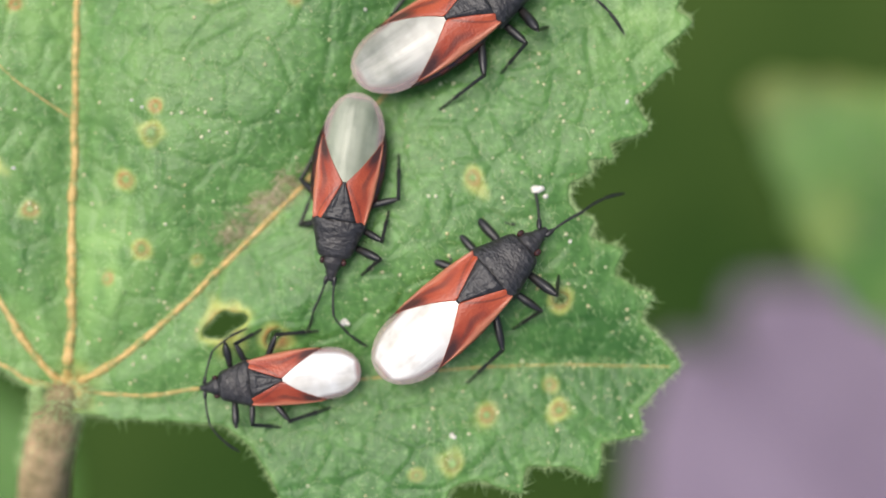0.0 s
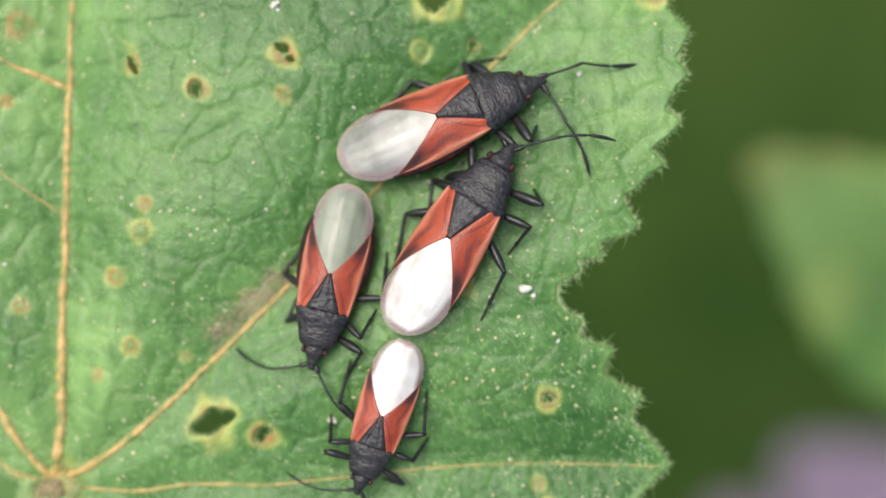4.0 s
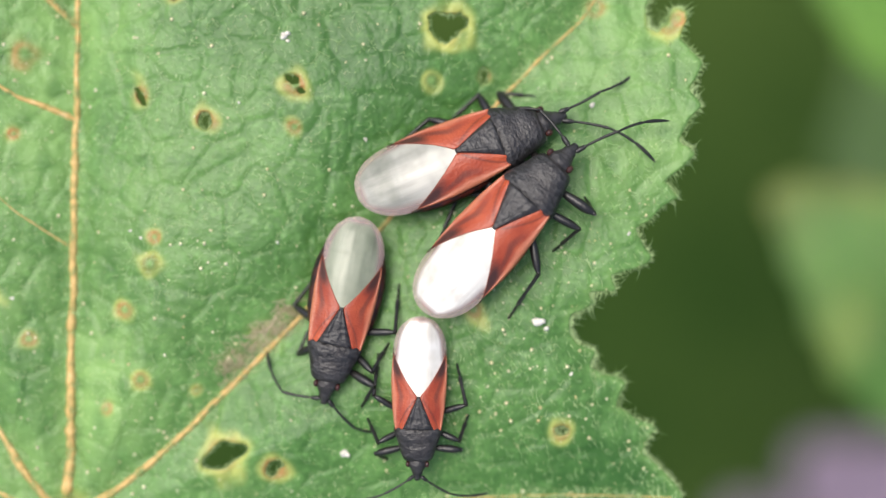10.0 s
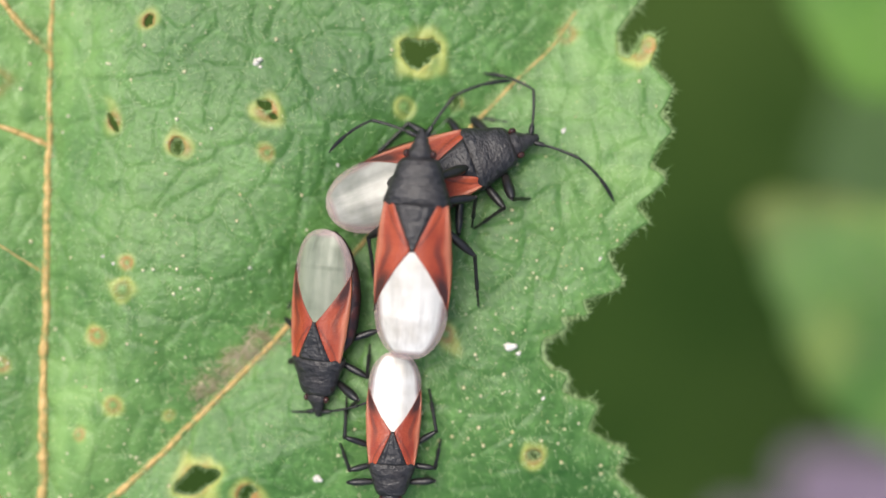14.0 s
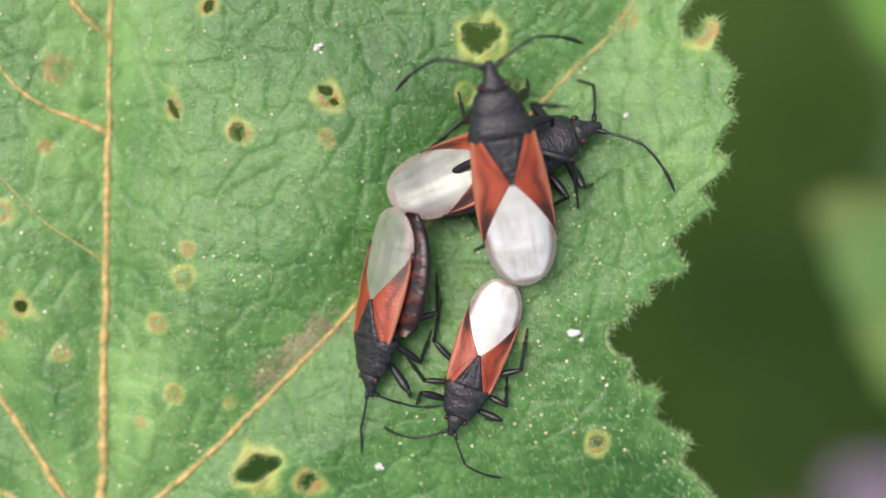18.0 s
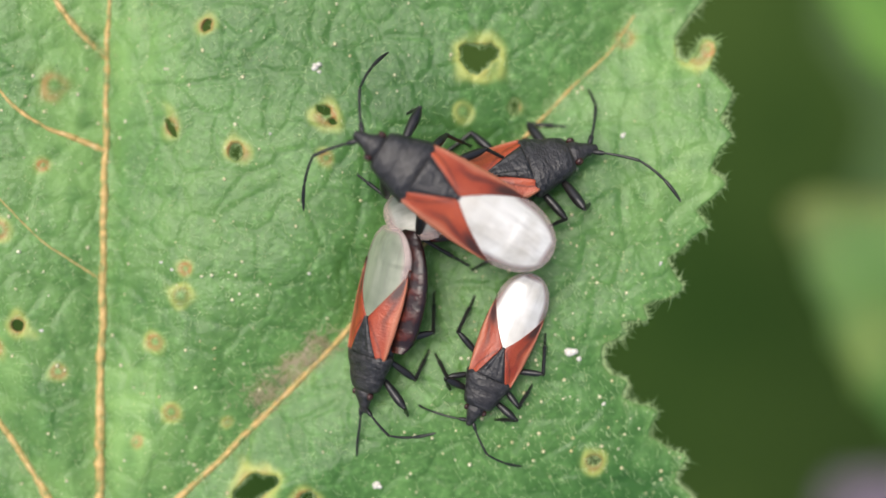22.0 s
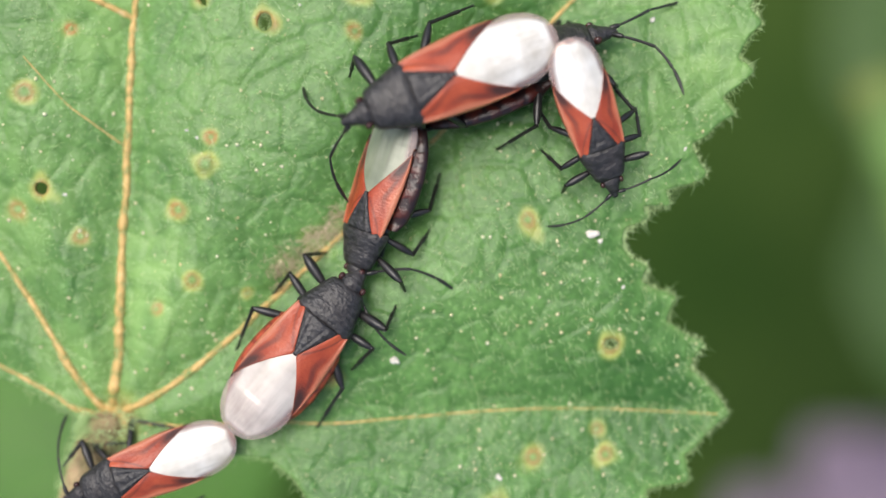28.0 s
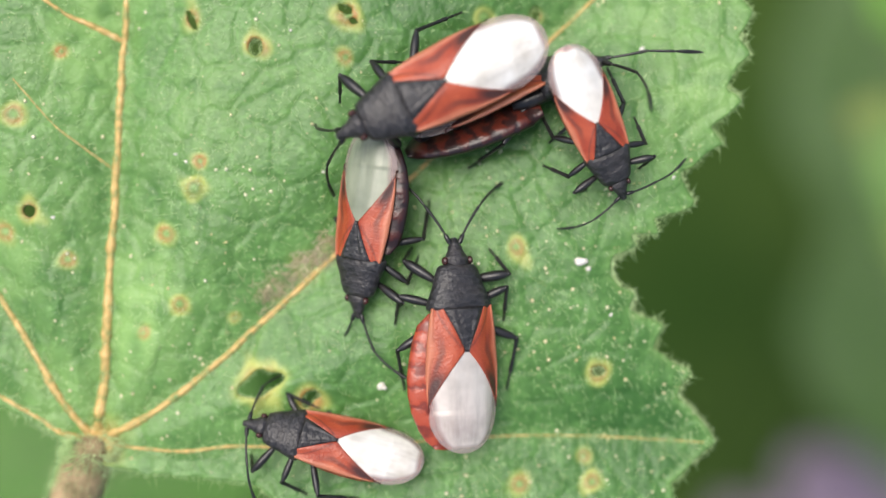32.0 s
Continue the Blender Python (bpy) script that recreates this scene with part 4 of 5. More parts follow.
def seed_bug(length, width, label, film, film_note, tucked=0, belly=1.0, under=M_ABDOMEN):
    """One seed bug, scaled in length and width, its legs drawn in on the tucked side; returns it with its legs, feelers and abdomen."""
    sy, sx = length / BUG_L, width / (2 * BUG_W)
    sz = (sx + sy) / 2
    bug = tagged(thing("seed_bug"), label, "insect", "seed bugs on the leaf")
    fit_to = lambda vf: ([(x * sx, y * sy, z * sz) for x, y, z in vf[0]], vf[1])
    for name, key, mat, note in (("head", "head", M_CUTICLE, "pointed black head"), ("pronotum", "pronotum", M_CUTICLE, "pitted black collar plate"), ("thorax", "thorax", M_LEG, ""),
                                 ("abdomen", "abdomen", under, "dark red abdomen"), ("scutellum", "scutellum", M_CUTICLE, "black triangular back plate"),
                                 ("forewing", "corium_left", M_CORIUM, "red leathery forewing with dark smudge"), ("forewing", "corium_right", M_CORIUM, "red leathery forewing with dark smudge"),
                                 ("wing_membrane", "membrane", film, film_note)):
        v, f = MESHES[key]
        me = mesh_of(name, v, f)
        if name == "forewing":
            corium_marks(me)
        if name == "wing_membrane":
            membrane_marks(me)
        if name == "abdomen":
            for vert in me.vertices:
                vert.co.x = vert.co.x * belly
        for vert in me.vertices:
            vert.co.x, vert.co.y, vert.co.z = vert.co.x * sx, vert.co.y * sy, vert.co.z * sz
        ob = part(name, me, mat, bug, note)
        if name == "abdomen":
            belly_part = ob
        if name == "head":
            head = ob
    for side in (-1, 1):
        v, f = fit_to(MESHES["eye_%d" % side])
        part("eye", mesh_of("eye", v, f), M_EYE, head, "reddish brown eye")
    legs, feelers = [], []
    for s, foot, a, b, r, bends in LEGS:
        for side in (-1, 1):
            femur = part("leg", mesh_of("leg", *thigh(a * sy, r * sx)), M_LEG, bug)
            tibia = part("shin", mesh_of("shin", *shin(b * sy)), M_LEG, femur)
            root = Vector((side * 0.52 * sx, along(s) * sy, 0.5 * sz))
            reach = 0.62 if side == tucked else 1.0
            knee = Vector((side * 0.2, math.copysign(1, bends[1]), 0.15)) if side == tucked else Vector((side * bends[0], bends[1], bends[2]))
            legs.append((femur, tibia, root, Vector((side * foot[0] * sx * reach, foot[1] * sy, 0)), a * sy, b * sy, knee.normalized()))
    for side in (-1, 1):
        base = part("antenna", mesh_of("antenna", *scaled(feeler_base(side), sy)), M_LEG, bug)
        tip = part("antenna_tip", mesh_of("antenna_tip", *scaled(feeler_tip(side), sy)), M_LEG, base)
        feelers.append((base, tip, Vector((side * 0.13 * sx, along(0.03) * sy, 0.7 * sz)), side, 1.2 * sy, 0.145 * sy))
    return bug, legs, feelers, belly_part


def between(rows, t):
    """The values of rows (seconds, values...) at a time, smoothly."""
    if t <= rows[0][0]:
        return np.array(rows[0][1:], float)
    for i in range(len(rows) - 1):
        if t <= rows[i + 1][0]:
            a, b = rows[i], rows[i + 1]
            p, q = rows[max(i - 1, 0)], rows[min(i + 2, len(rows) - 1)]
            h = b[0] - a[0]
            s = (t - a[0]) / h
            va, vb = np.array(a[1:], float), np.array(b[1:], float)
            ma = (vb - np.array(p[1:])) / max(b[0] - p[0], 1e-6) * h
            mb = (np.array(q[1:]) - va) / max(q[0] - a[0], 1e-6) * h
            return (2 * s ** 3 - 3 * s * s + 1) * va + (s ** 3 - 2 * s * s + s) * ma + (3 * s * s - 2 * s ** 3) * vb + (s ** 3 - s * s) * mb
    return np.array(rows[-1][1:], float)


def aimed(at, way, up):
    """A pose at a place whose y axis points along a way."""
    y = way.normalized()
    x = y.cross(up).normalized()
    z = x.cross(y)
    m = Matrix((x, y, z)).transposed().to_4x4()
    m.translation = at
    return m


def crawl(made, rows, feel, seed):
    """Key a bug along its rows (seconds, x, y, z, turn, lean, pitch): body, planted and stepping feet, waving feelers."""
    bug, legs, feelers, belly_part = made
    times = [k * 0.5 for k in range(65)]
    rnd = random.Random(seed)
    body = []
    for t in times:
        x, y, z, turn, lean, pitch = between(rows, t)
        z += 0.6 * bed(x, y) + 0.05
        body.append((t, pose(x * MM, y * MM, z * MM, pitch, lean, turn)))
    walk(bug, body)
    for femur, tibia, root, rest, a, b, out in legs:
        planted, f_rows, t_rows = None, [], []
        shift = Vector((rnd.uniform(-0.2, 0.2), rnd.uniform(-0.25, 0.25), 0))
        for t, m in body:
            want = m @ ((rest + shift) * MM)
            ground = bed(want.x / MM, want.y / MM) + 0.03
            over = m.translation.z / MM - 0.3
            want.z = (ground + max(0.0, over * 0.55)) * MM if m.translation.z > -0.0008 else m.translation.z
            if planted is None or (planted - want).length > 0.5 * MM:
                planted = want.copy()
            foot = m.inverted() @ planted / MM
            to = foot - root
            if to.length > 0.96 * (a + b) or to.length < 0.3 * (a + b):
                planted = want.copy()
                foot = m.inverted() @ planted / MM
                to = foot - root
            d = min(max(to.length, abs(a - b) + 0.05), 0.985 * (a + b))
            to = to.normalized() * d
            bend = math.acos(max(-1, min(1, (a * a + d * d - b * b) / (2 * a * d))))
            axis = to.cross(out).normalized()
            knee = (Matrix.Rotation(bend, 3, axis) @ to.normalized()) * a
            fm = aimed(root * MM, knee, Vector((0, 0, 1)))
            tm = aimed((root + knee) * MM, to - knee, Vector((0, 0, 1)))
            f_rows.append((t, fm))
            t_rows.append((t, fm.inverted() @ tm))
        walk(femur, f_rows)
        walk(tibia, t_rows)
    for n, (base, tip, root, side, reach, swing) in enumerate(feelers):
        o, w = rnd.uniform(0, 6), rnd.uniform(0.8, 1.5)
        b_rows, t_rows = [], []
        for t in times:
            held = between(feel, t)
            yaw = held[2 * n] + 7 * math.sin(w * t + o) + 4 * math.sin(2.3 * w * t + o * 2)
            lift = -6 - (held[4] if len(held) > 4 else 0) + 6 * math.sin(1.3 * w * t + o)
            b_rows.append((t, pose(root.x * MM, root.y * MM, root.z * MM, lift, 0, -side * yaw)))
            t_rows.append((t, pose(side * swing * MM, reach * MM, 0, -10 + 6 * math.sin(0.9 * w * t + o), 0, -side * (held[2 * n + 1] + 5 * math.sin(0.7 * w * t + o)))))
        walk(base, b_rows)
        walk(tip, t_rows)


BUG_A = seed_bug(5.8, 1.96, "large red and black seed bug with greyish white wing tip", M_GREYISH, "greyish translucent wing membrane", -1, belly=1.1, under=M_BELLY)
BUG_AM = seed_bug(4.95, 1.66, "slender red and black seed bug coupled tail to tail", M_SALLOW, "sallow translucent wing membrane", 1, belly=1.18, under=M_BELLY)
BUG_B = seed_bug(5.75, 1.94, "large red and black seed bug with bright white wing tip", M_SKY_CREAM, "wing membrane painted white with reflected sky", -1)
BUG_BM = seed_bug(4.25, 1.43, "small red and black seed bug dragged backwards", M_SKY_WHITE, "wing membrane painted white with reflected sky")
BUG_C = seed_bug(5.5, 1.97, "broad red and black seed bug arriving from the stalk", M_CLEAR, "pale shining wing membrane", belly=1.14)
BUG_CM = seed_bug(4.8, 1.55, "dark slender seed bug coupled behind another", M_SKY_CREAM, "wing membrane painted white with reflected sky", 1)

# ways of the bugs: seconds, x, y, z in mm, turn, lean and pitch in degrees
WAY_A = [(0, 1.92, 1.5, 0, -59, -12, 0), (3, 1.95, 1.55, 0, -67, -12, 0), (7, 2.12, 1.5, 0, -67, -12, 0), (11, 2.16, 1.5, 0, -69, -12, 0), (14, 2.13, 1.7, 0, -70, -8, 0),
         (17, 2.16, 1.58, 0.05, -71, -16, 0), (19, 2.14, 1.45, 0.1, -70, -22, 0), (25, 2.14, 1.26, 0.12, -70, -34, 0), (28, 1.99, 1.05, 0.3, -68, -46, 0),
         (32, 2.05, 0.95, 0.45, -68, -60, 0)]
WAY_AM = [(0, -0.9, -2.66, 0, 171, 0, 0), (2, -1, -2.46, 0, 170, 0, 0), (4, -0.95, -2.42, 0, 168, 0, 0), (9, -0.93, -2.4, 0, 168, 0, 0),
          (12, -1.06, -2.4, 0, 171, 0, 0), (14, -0.57, -2.02, 0.2, 174, 20, -8), (17, -0.26, -1.74, 0.5, 167, 42, -10), (18, -0.38, -1.91, 0.5, 164, 43, -10),
          (19, -0.59, -1.81, 0.5, 162, 44, -10), (20, -0.39, -1.93, 0.5, 166, 43, -10), (21, -0.38, -1.74, 0.5, 166, 42, -10), (22, -0.46, -1.84, 0.5, 163, 42, -10),
          (23, -0.65, -1.85, 0.5, 161, 40, -10), (24, -0.76, -2.11, 0.45, 169, 37, -8), (25, -0.84, -2.15, 0.45, 172, 36, -8), (28, -1.14, -1.98, 0.4, 161, 38, -8),
          (29, -1.29, -1.88, 0.4, 163, 38, -8), (30, -0.91, -1.83, 0.35, 167, 40, -8), (31, -1.05, -2, 0.35, 170, 34, -8), (32, -1.22, -1.93, 0.35, 173, 30, -8)]
WAY_B = [(0, 2.25, -5.7, 0, -49, -11, 0), (1, 1.52, -4.63, 0, -28, -11, 0), (2, 1.82, -3.03, 0, -27, -11, 0), (3, 2.25, -1.55, 0, -31, -11, 0),
          (4, 2.37, -1.42, 0, -32, -11, 0), (7, 2.71, -0.67, 0, -41, -11, 0), (8, 2.6, -0.72, 0.03, -38, -11, 0), (9, 2.76, -0.72, 0.1, -40, -11, 0),
          (10, 3.17, -0.32, 0.3, -43, -11, 2), (11, 2.74, -0.38, 0.5, -46, -11, 6), (12, 2.28, -0.04, 0.8, -20, -11, 4), (13, 2.26, 0.2, 1, -23, -6, 8),
          (14, 1.72, 0.01, 1.1, -4, -6, 5), (17, 2.83, 1.32, 1, -10, 0, 9), (18, 2.34, 1.5, 1.05, 11, 0, 16), (19, 1.78, 1.29, 1.1, 24, 0, 11),
          (20, 1.34, 1.18, 1.15, 39, 0, 9), (21, 1.13, 1.27, 1.2, 54, 0, 7), (22, 0.97, 1.33, 1.35, 58, 0, 5), (23, 0.73, 1.49, 1.45, 73, 0, 4),
          (24, 0.82, 1.18, 1.45, 94, 0, 4), (25, 0.43, 1.19, 1.4, 105, 0, 4), (28, 0.18, 1, 1.4, 115, 0, 4), (29, 0.17, 1.2, 1.4, 117, 0, 2),
          (30, 0.29, 1.34, 1.4, 117, 0, 0), (31, 0.3, 1.58, 1.4, 120, 0, 0), (32, 0.23, 1.52, 1.4, 119, 0, 0)]
WAY_BM = [(0, -2.59, -7.65, 0, 97, 0, 0), (1, -2.42, -7.62, 0, 104, 0, 0), (2, -0.79, -6.76, 0, 134, 0, 0), (3, -0.11, -6.11, 0, 148, 0, 0),
          (4, 0.4, -6.05, 0, 162, 0, 0), (7, 0.93, -5.25, 0, 178, 0, 0), (9, 0.96, -5.13, 0, 178, 0, 0), (10, 1.02, -4.65, 0, 179, 0, 0),
          (11, 1.09, -4.77, 0, 187, 0, 0), (12, 1.03, -4.95, 0, 185, 0, 0), (13, 0.99, -4.82, 0, 182, 0, 0), (14, 1.07, -4.9, 0, 178, 0, 0),
          (17, 1.17, -3.3, 0, 165, 0, 0), (18, 1.63, -3.3, 0, 160, 0, 0), (19, 1.54, -3.37, 0, 155, 0, 0), (20, 1.8, -3.26, 0, 154, 0, 0),
          (21, 2.06, -2.72, 0, 151, 0, 0), (22, 2.29, -2.61, 0, 156, 0, 0), (23, 2.59, -1.72, 0, 151, 0, 0), (24, 3.5, -1.07, 0, 158, 0, 0),
          (25, 3.47, -0.7, 0, 173, 0, 0), (28, 3.76, 0.28, 1, 202, 0, -14), (29, 3.73, 0.3, 1, 202, 0, -14), (30, 4.02, 0.68, 1, 206, 0, -14),
          (31, 4.22, 0.94, 1, 208, 0, -14), (32, 4.07, 0.88, 1, 207, 0, -14)]
WAY_C = [(0, -11.6, -15.6, -5.6, -32, 0, 55), (20.5, -11.6, -15.6, -5.6, -32, 0, 55), (23, -9, -11.2, -1.2, -30, 0, 45), (24, -7.2, -8.6, 0, -44, 0, 10),
          (25, -5.3, -6.55, 0, -61, 0, 0), (25.5, -5.05, -6, 0, -59, 0, 0), (27.5, -4, -6, 0, -42, 0, 0), (28, -3.37, -5.91, 0, -37, 0, 0),
          (29, -2.13, -5.7, 0, -31, 0, 0), (30, -0.33, -4.54, 0, -34, 0, 0), (31, 0.78, -4.6, 0.1, -2, 8, 0), (32, 0.78, -4.97, 0.22, 5, 20, 0)]
WAY_CM = [(0, -14.6, -20.8, -13, 148, 0, -55), (20.5, -14.6, -20.8, -13, 148, 0, -55), (23, -11.6, -15.6, -5.6, 145, 0, -50), (24, -10.2, -12.6, -3, 135, 0, -40),
          (25, -9.4, -9.9, -0.8, 126, 0, -10), (27.5, -7.7, -9, -0.3, 115, 0, 0), (28, -7.22, -9.19, -0.2, 112, 0, 0), (29, -6.21, -8.48, 0, 104, 6, 0),
          (30, -4.35, -7.07, 0.05, 89, 22, 0), (31, -2.5, -7.38, 0.05, 82, 24, 0), (32, -2.17, -7.9, 0.05, 79, 24, 0)]
# abdomen bent aside: seconds, x, z in mm, turn
BEND_C = [(0, 0, 0, 0), (29, 0, 0, 0), (30, -0.04, 0, -1), (31, -0.06, -0.02, -3), (32, -0.17, -0.04, -7)]
BEND_A = [(0, 0, 0, 0), (17, 0, 0, 0), (21, 0, -0.12, 0), (25, 0, -0.2, 0), (28, 0, -0.35, 0), (32, 0.05, -0.45, 0)]
BEND_AM = [(0, 0, 0, 0), (13, 0, 0, 0), (17, -0.22, -0.16, 0), (23, -0.24, -0.16, 0), (28, -0.16, -0.12, 0), (32, -0.12, -0.08, 0)]
SWAY = [(0, 18.6, 4.6), (1, 18.3, 4.2), (2, 18.5, 3.2), (3, 18, 3.5), (4, 18, 3.6), (7, 17.5, 1.5), (9, 17.5, 1.4), (10, 19.3, 2), (11, 17.2, 2), (12, 18.1, 2.3), (13, 20.1, 2.5), (14, 19.4, 2.1), (17, 18.9, 1.9), (18, 20.9, 2), (19, 22.1, 2.1), (20, 20.2, 2.8), (22, 20.4, 2.4), (23, 20.8, 1.9), (25, 21.5, 2.2), (28, 22.9, 5.9), (29, 22.9, 6.6), (30, 23.7, 6.9), (31, 22, 5.2), (32, 23.5, 6.1)]
FLOWER_SWAY = [(0, 72.1, -54.6), (1, 73.7, -59.9), (2, 76.9, -70.2), (4, 76.3, -73.9), (7, 79, -76.5), (9, 80, -76), (14, 81, -75.5), (17, 83, -76), (20, 86.5, -80), (25, 87, -77.5), (28, 84, -76.5), (32, 84, -76)]
UPPER_SWAY = [(0, 25.5, 18.5), (4, 25.5, 18), (7, 22, 14), (13, 22, 13.5), (17, 22.5, 14.5), (25, 22.5, 15), (28, 23, 16), (32, 23, 15)]
HAZY_SWAY = [(0, 90, 6), (4, 85, 8), (9, 52, 22), (13, 50, 22), (17, 56, 18), (25, 54, 14), (28, 54, 6), (29, 55, 4), (30, 52, 2), (31, 48, 2), (32, 50, 2)]
LOW_SWAY = [(0, -23, -20), (9, -23, -21), (25, -19, -20), (27.5, -9, -15), (32, -9, -15)]


# how the feelers are held: seconds, then outward turn and bend of the left one and of the right one, and how far both hang
FEEL_A = [(0, -10, -20, 50, 10), (4, -15, -25, 70, 0), (9, -18, -10, 30, 20), (13, 55, 60, 28, 20), (19, 65, 50, 25, 25), (23, 52, 25, 25, 25), (28, 0, 0, 30, 25), (32, -10, 0, 50, 25)]
FEEL_AM = [(0, 0, 38, 10, 0), (4, 25, 20, 70, 20), (9, 30, 38, 75, 40), (13, 100, 10, 85, 30), (19, 80, 10, -20, 0), (23, 45, 38, 5, 0), (28, 30, 10, 50, 10), (32, 20, 20, 15, 10)]
FEEL_B = [(0, 58, 55, 0, 0, 0), (4, 60, 30, 30, 10, 0), (9, 85, 40, 10, 0, 0), (13, 62, 48, 30, 30, 0), (17, 58, 40, 40, 25, 0), (19, 58, 40, 55, 40, 4), (22, 54, 52, 55, 30, 10), (23, 52, 58, 22, 5, 14), (25, 40, 50, 25, 10, 25), (28, 25, 30, 35, 15, 42), (32, 20, 20, 20, 10, 50)]
FEEL_BM = [(0, 75, 25, 95, 30), (4, 50, 20, 60, 20), (9, 50, 20, 50, 20), (13, 70, 10, 75, 10), (19, 30, 48, 40, 20), (23, 35, 25, 68, 10), (28, 78, 0, 60, 20), (32, 85, 0, 62, 10)]
FEEL_C = [(0, 30, 15, 30, 15), (28, 30, 10, 40, 20), (31, 15, 5, 30, 20), (32, 15, 5, 30, 20)]
FEEL_CM = [(0, 50, 20, 60, 20), (28, 60, 20, 78, 10), (32, 88, 10, 88, 30)]


def motions():
    crawl(BUG_A, WAY_A, FEEL_A, 1)
    crawl(BUG_AM, WAY_AM, FEEL_AM, 2)
    crawl(BUG_B, WAY_B, FEEL_B, 3)
    crawl(BUG_BM, WAY_BM, FEEL_BM, 4)
    crawl(BUG_C, WAY_C, FEEL_C, 5)
    crawl(BUG_CM, WAY_CM, FEEL_CM, 6)
    walk(BUG_A[3], [(t, pose(x * MM, 0, z * MM, 0, 0, turn)) for t, x, z, turn in BEND_A])
    walk(BUG_AM[3], [(t, pose(x * MM, 0, z * MM, 0, 0, turn)) for t, x, z, turn in BEND_AM])
    walk(BUG_C[3], [(t, pose(x * MM, 0, z * MM, 0, 0, turn)) for t, x, z, turn in BEND_C])
    walk(side_leaf, [(t, pose(x * MM, y * MM, -34 * MM)) for t, x, y in SWAY])
    walk(upper_leaf, [(t, pose(x * MM, y * MM, -35 * MM)) for t, x, y in UPPER_SWAY])
    walk(hazy_leaf, [(t, pose(x * MM, y * MM, -115 * MM)) for t, x, y in HAZY_SWAY])
    walk(low_leaf, [(t, pose(x * MM, y * MM, -48 * MM)) for t, x, y in LOW_SWAY])
    walk(flower, [(t, pose(x * MM, y * MM, -150 * MM)) for t, x, y in FLOWER_SWAY])


# ---- small things on the leaf ----
def lump(size, seed):
    r = random.Random(seed)
    pieces = []
    for k in range(4):
        c = (r.uniform(-0.5, 0.5) * size, r.uniform(-0.5, 0.5) * size, r.uniform(0.1, 0.5) * size)
        pieces.append(ball(c, size * r.uniform(0.35, 0.7), 7, 5, (1, r.uniform(0.6, 1), r.uniform(0.5, 0.9))))
    v, f = merged(pieces)
    return [(x * r.uniform(0.9, 1.1), y * r.uniform(0.9, 1.1), z * r.uniform(0.9, 1.1)) for x, y, z in v], f


for k, (x, y, size, label) in enumerate((
        (4.11, -2.73, 0.21, "cream crumb lying near the leaf margin"), (4.3, -2.86, 0.10, "small grey crumb beside the cream one"), (-0.92, -6.19, 0.15, "bright white crumb on the leaf"),
        (-2.5, 4.73, 0.14, "white glinting crumb on the leaf"), (-2.42, 4.58, 0.08, "orange tinted crumb beside the white one"), (5.51, 2.96, 0.11, "white crumb near the toothed margin"),
        (-2.7, -0.65, 0.06, "white grain on the leaf"), (-0.4, 2.05, 0.06, "pale grain on the leaf"), (6.45, -0.4, 0.07, "white grain at the margin"), (4.98, -4.05, 0.06, "white grain on the lower lobe"),
        (-6.55, -0.35, 0.06, "yellowish grain on the leaf"), (-6.25, -0.55, 0.07, "yellowish grain on the leaf"), (-9.7, -2.15, 0.07, "white grain beside a holed spot"), (-3.7, 3.0, 0.06, "white grain on the leaf"),
        (1.9, -9.2, 0.12, "pale flake on the lower lobe"), (-8.25, -0.85, 0.06, "dark grain on the middle vein"))):
    t = mesh_of("crumb", *lump(size, 60 + k))
    t.materials.append(M_CUTICLE if "dark" in label else M_CRUMB)
    ob = tagged(new("crumb", t), label, "crumb")
    ob.matrix_basis = pose(x * MM, y * MM, (on_leaf(x, y) + 0.03) * MM)

grain_rng = np.random.RandomState(77)
spots = grain_rng.uniform((-12, -11), (8, 8), (4200, 2))
dense_here = 0.25 + 0.75 / (1 + np.exp(-(spots[:, 0] - 0.5) / 1.5)) * (spots[:, 1] < 1) + 0.35 * (spots[:, 0] < -4)
spots = spots[(grain_rng.uniform(0, 1, len(spots)) < dense_here) & inside(spots, RING)]
spots = spots[~np.any([inside(spots, h) for h in HOLES], axis=0)]
lift = leaf_height(spots)
verts, faces = [], []
for (x, y), z in zip(spots, lift):
    s = 0.013 + 0.05 * grain_rng.uniform() ** 6
    a = grain_rng.uniform(0, math.tau)
    base = len(verts)
    for k in range(5):
        b = a + k * math.tau / 5
        verts.append((x + s * math.cos(b) * grain_rng.uniform(0.7, 1.2), y + s * math.sin(b) * grain_rng.uniform(0.7, 1.2), z + 0.25 * s))
    verts += [(x, y, z + s), (x, y, z - 0.02)]
    for k in range(5):
        faces += [(base + k, base + (k + 1) % 5, base + 5), (base + (k + 1) % 5, base + k, base + 6)]
grains = mesh_of("pollen_grains", verts, faces)
grains.materials.append(M_SPECK)
tagged(new("pollen_grains", grains), "cream pollen grains strewn over the green leaf", "pollen", kind="stuff")

# fine hairs: along the margin, and lying on the blade
verts, faces = [], []


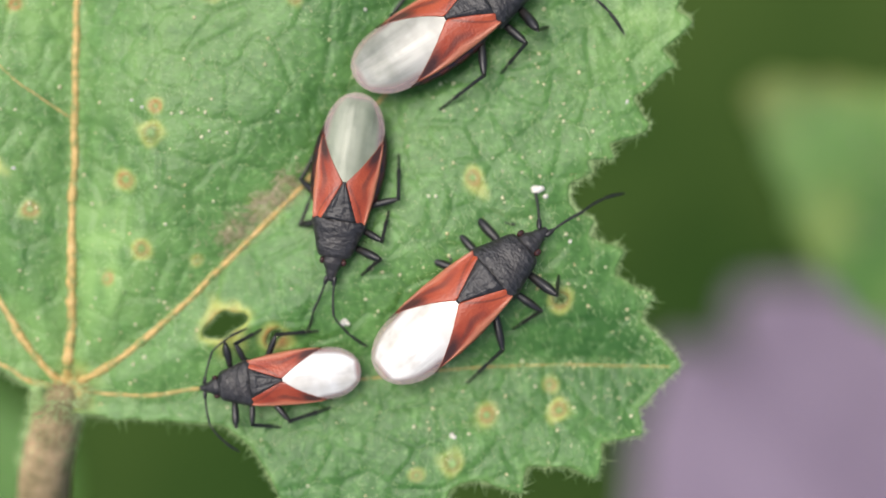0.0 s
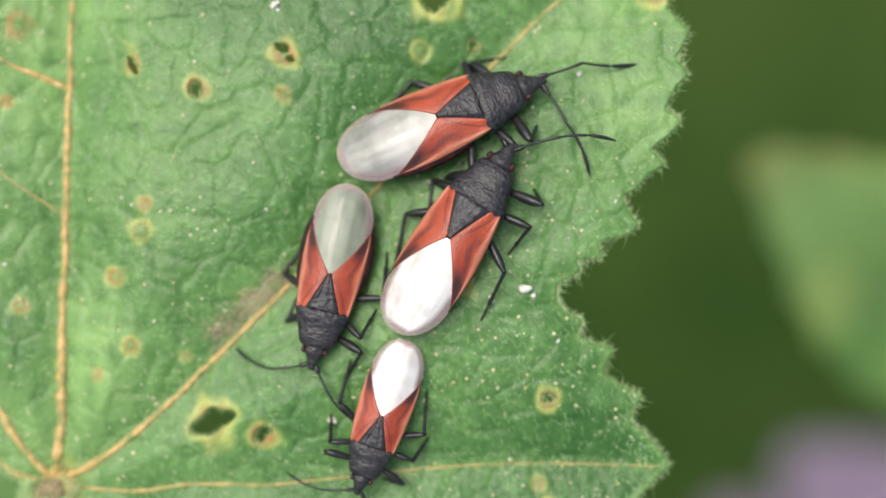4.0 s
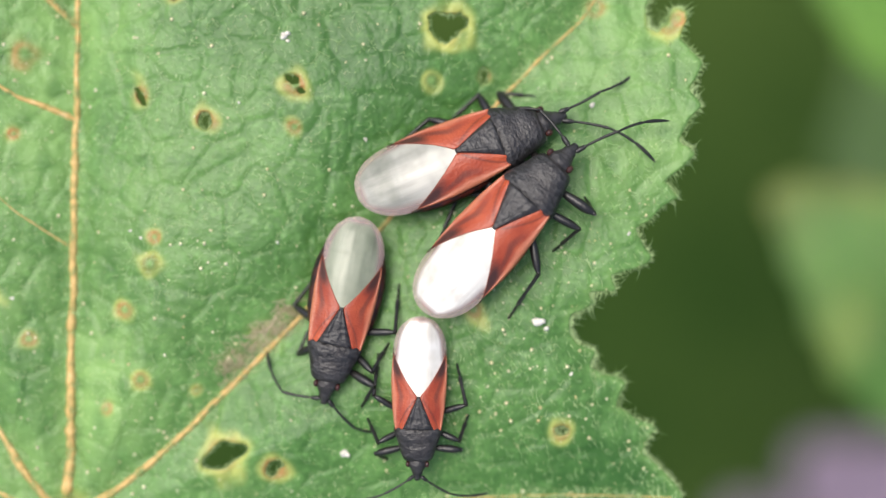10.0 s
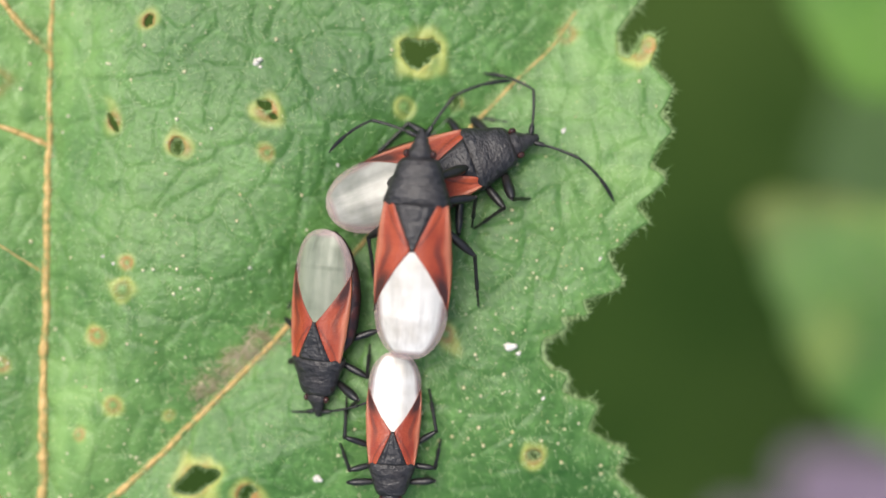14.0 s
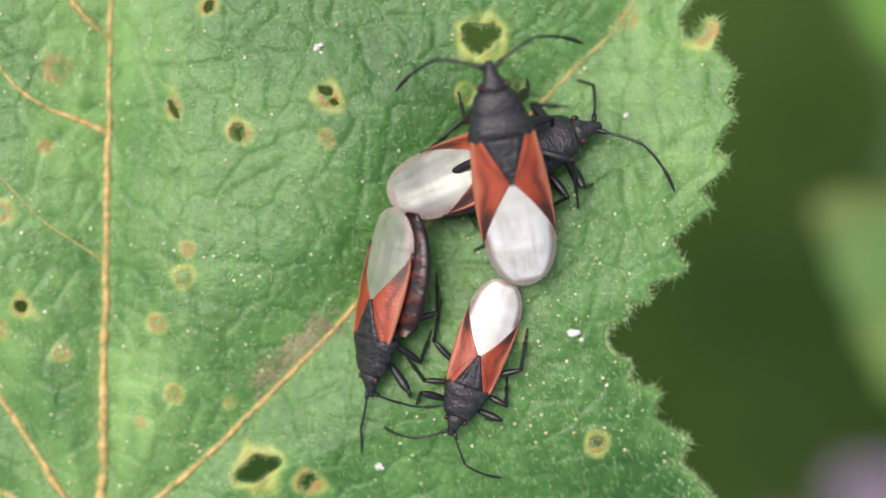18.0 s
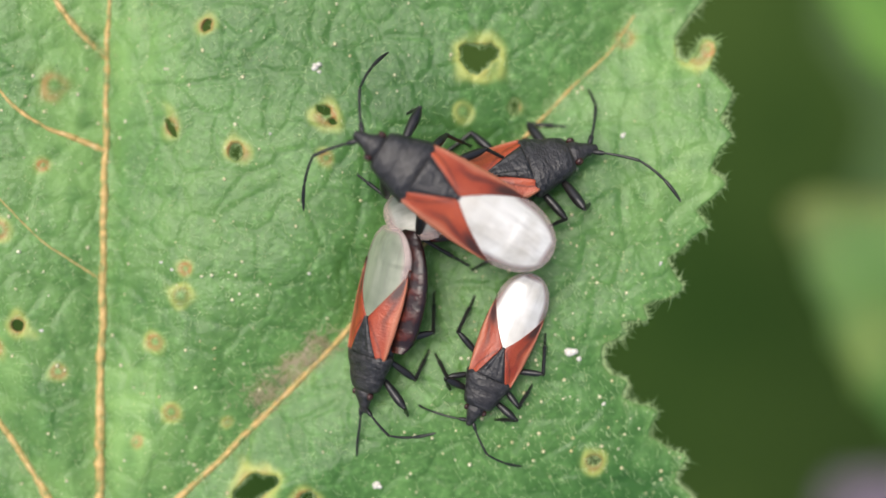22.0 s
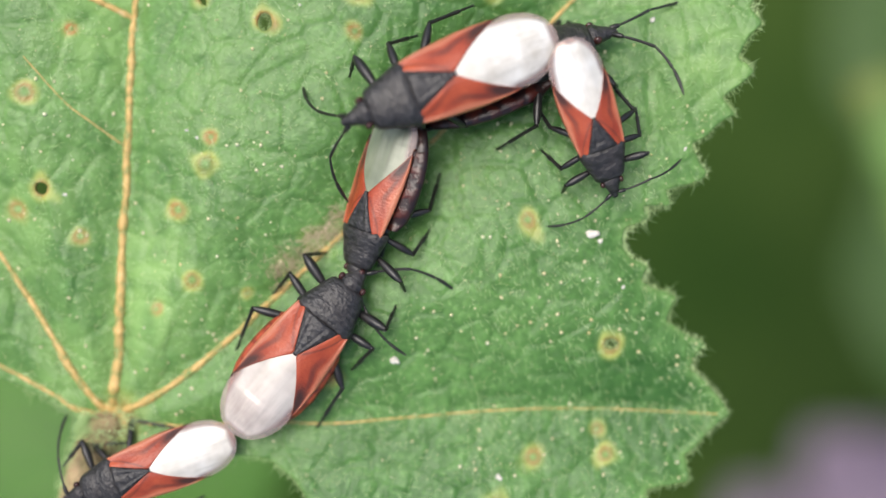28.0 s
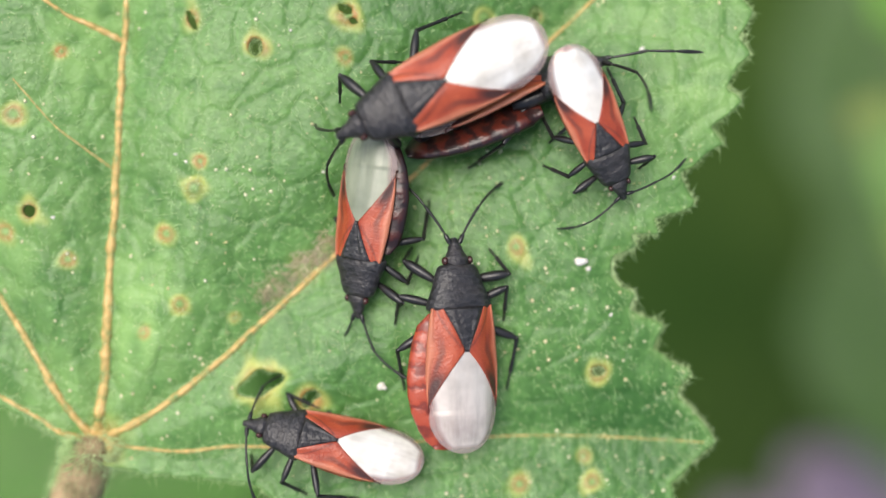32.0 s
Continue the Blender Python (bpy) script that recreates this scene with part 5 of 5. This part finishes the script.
def hair(x, y, z, dx, dy, dz, length, r):
    base = len(verts)
    side = Vector((dx, dy, dz)).orthogonal().normalized()
    up = Vector((dx, dy, dz)).normalized().cross(side)
    bow = grain_rng.uniform(-0.2, 0.2) * length
    for q, w in ((0, 1), (0.5, 0.75)):
        for k in range(3):
            o = (side * math.cos(k * 2.094) + up * math.sin(k * 2.094)) * r * w
            verts.append((x + dx * length * q + o.x + side.x * bow * q, y + dy * length * q + o.y + side.y * bow * q, z + dz * length * q + o.z))
    verts.append((x + dx * length, y + dy * length, z + dz * length))
    for k in range(3):
        j = (k + 1) % 3
        faces.extend([(base + k, base + j, base + 3 + j, base + 3 + k), (base + 3 + k, base + 3 + j, base + 6)])


rim = np.concatenate([RING + (np.roll(RING, -1, 0) - RING) * s for s in np.arange(5) / 5])
out_way = np.tile(np.roll(RING, -1, 0) - RING, (5, 1))
near = (rim[:, 0] > -11) & (rim[:, 1] < 9)
rim, out_way = rim[near], out_way[near]
lift = leaf_height(rim, False)
for (x, y), (tx, ty), z in zip(rim, out_way, lift):
    n = math.hypot(tx, ty) + 1e-9
    a = grain_rng.uniform(-0.7, 0.7)
    nx, ny = ty / n, -tx / n
    dx, dy = nx * math.cos(a) - ny * math.sin(a), nx * math.sin(a) + ny * math.cos(a)
    hair(x + 0.03 * nx, y + 0.03 * ny, z - 0.05, -dx, -dy, grain_rng.uniform(-0.2, 0.5), grain_rng.uniform(0.08, 0.26) * (2.0 if grain_rng.uniform() < 0.1 else 1), 0.007)
seeds = grain_rng.uniform((-11, -11), (8.2, 8), (22000, 2))
seeds = seeds[(grain_rng.uniform(0, 1, len(seeds)) < 0.48 - 0.22 / (1 + np.exp(-(seeds[:, 0] - 0.5))) + 0.42 * (seeds[:, 0] > 2.5) * (seeds[:, 1] > 0.5)) & inside(seeds, RING)]
seeds = seeds[~np.any([inside(seeds, h) for h in HOLES], axis=0)]
lift = leaf_height(seeds, False)
for (x, y), z in zip(seeds, lift):
    a = grain_rng.uniform(0, math.tau)
    hair(x, y, z + 0.03, math.cos(a), math.sin(a), grain_rng.uniform(0.1, 0.5), grain_rng.uniform(0.1, 0.24), 0.0062)
combed = grain_rng.uniform((0.8, -9.5), (8, -0.8), (1000, 2))
combed = combed[inside(combed, RING)]
combed = combed[~np.any([inside(combed, h) for h in HOLES], axis=0)]
for (x, y), z in zip(combed, leaf_height(combed, False)):
    a = -1.2 + grain_rng.normal(0, 0.4)
    hair(x, y, z + 0.04, math.cos(a), math.sin(a), grain_rng.uniform(0.15, 0.6), grain_rng.uniform(0.12, 0.24), 0.0072)
for line, (_, r) in zip(VEIN_LINES[:6], VEINS):
    dense = curve_through(line, 12)
    dense = dense + grain_rng.normal(0, 0.9 * r + 0.03, dense.shape)
    for (x, y), z in zip(dense, leaf_height(dense, False)):
        a = grain_rng.uniform(0, math.tau)
        hair(x, y, z + 0.4 * r, math.cos(a), math.sin(a), grain_rng.uniform(0.1, 0.8), grain_rng.uniform(0.1, 0.28), 0.0055)
for p, q in zip(stalk[:14:1], stalk[1:15]):
    for k in range(90):
        a = grain_rng.uniform(0, math.tau)
        c = p + (q - p) * grain_rng.uniform()
        hair(c[0] + 0.6 * math.cos(a), c[1] + 0.25 * math.sin(a), c[2] + 0.5 * abs(math.sin(a)), math.cos(a), 0.3 * math.sin(a), grain_rng.uniform(0.2, 0.8), grain_rng.uniform(0.15, 0.4), 0.007)
for h in HOLES[:6]:
    mid = h.mean(0)
    dense = np.concatenate([h + (np.roll(h, -1, 0) - h) * s for s in (0, 0.5)])
    for (x, y), z in zip(dense, leaf_height(dense, False)):
        a = math.atan2(mid[1] - y, mid[0] - x) + grain_rng.uniform(-0.6, 0.6)
        hair(x, y, z - 0.03, math.cos(a), math.sin(a), grain_rng.uniform(-0.3, 0.3), grain_rng.uniform(0.06, 0.2), 0.0055)
tagged(part("leaf_down", mesh_of("leaf_down", verts, faces), M_HAIR, mallow_leaf, "fine white hairs on blade and margin"), kind="stuff")

verts, faces = [], []
for k in range(560):
    q = grain_rng.uniform()
    x, y = -4.3 + 2.25 * q + grain_rng.normal(0, 0.2), -4.12 + 1.84 * q + grain_rng.normal(0, 0.2)
    a = grain_rng.uniform(0, math.tau)
    hair(x, y, on_leaf(x, y) + 0.03, math.cos(a), math.sin(a), grain_rng.uniform(0.05, 0.5), grain_rng.uniform(0.14, 0.36), 0.011)
tagged(part("brown_down", mesh_of("brown_down", verts, faces), M_DOWN, mallow_leaf, "matted tan hairs beside a vein"), kind="stuff")

motions()
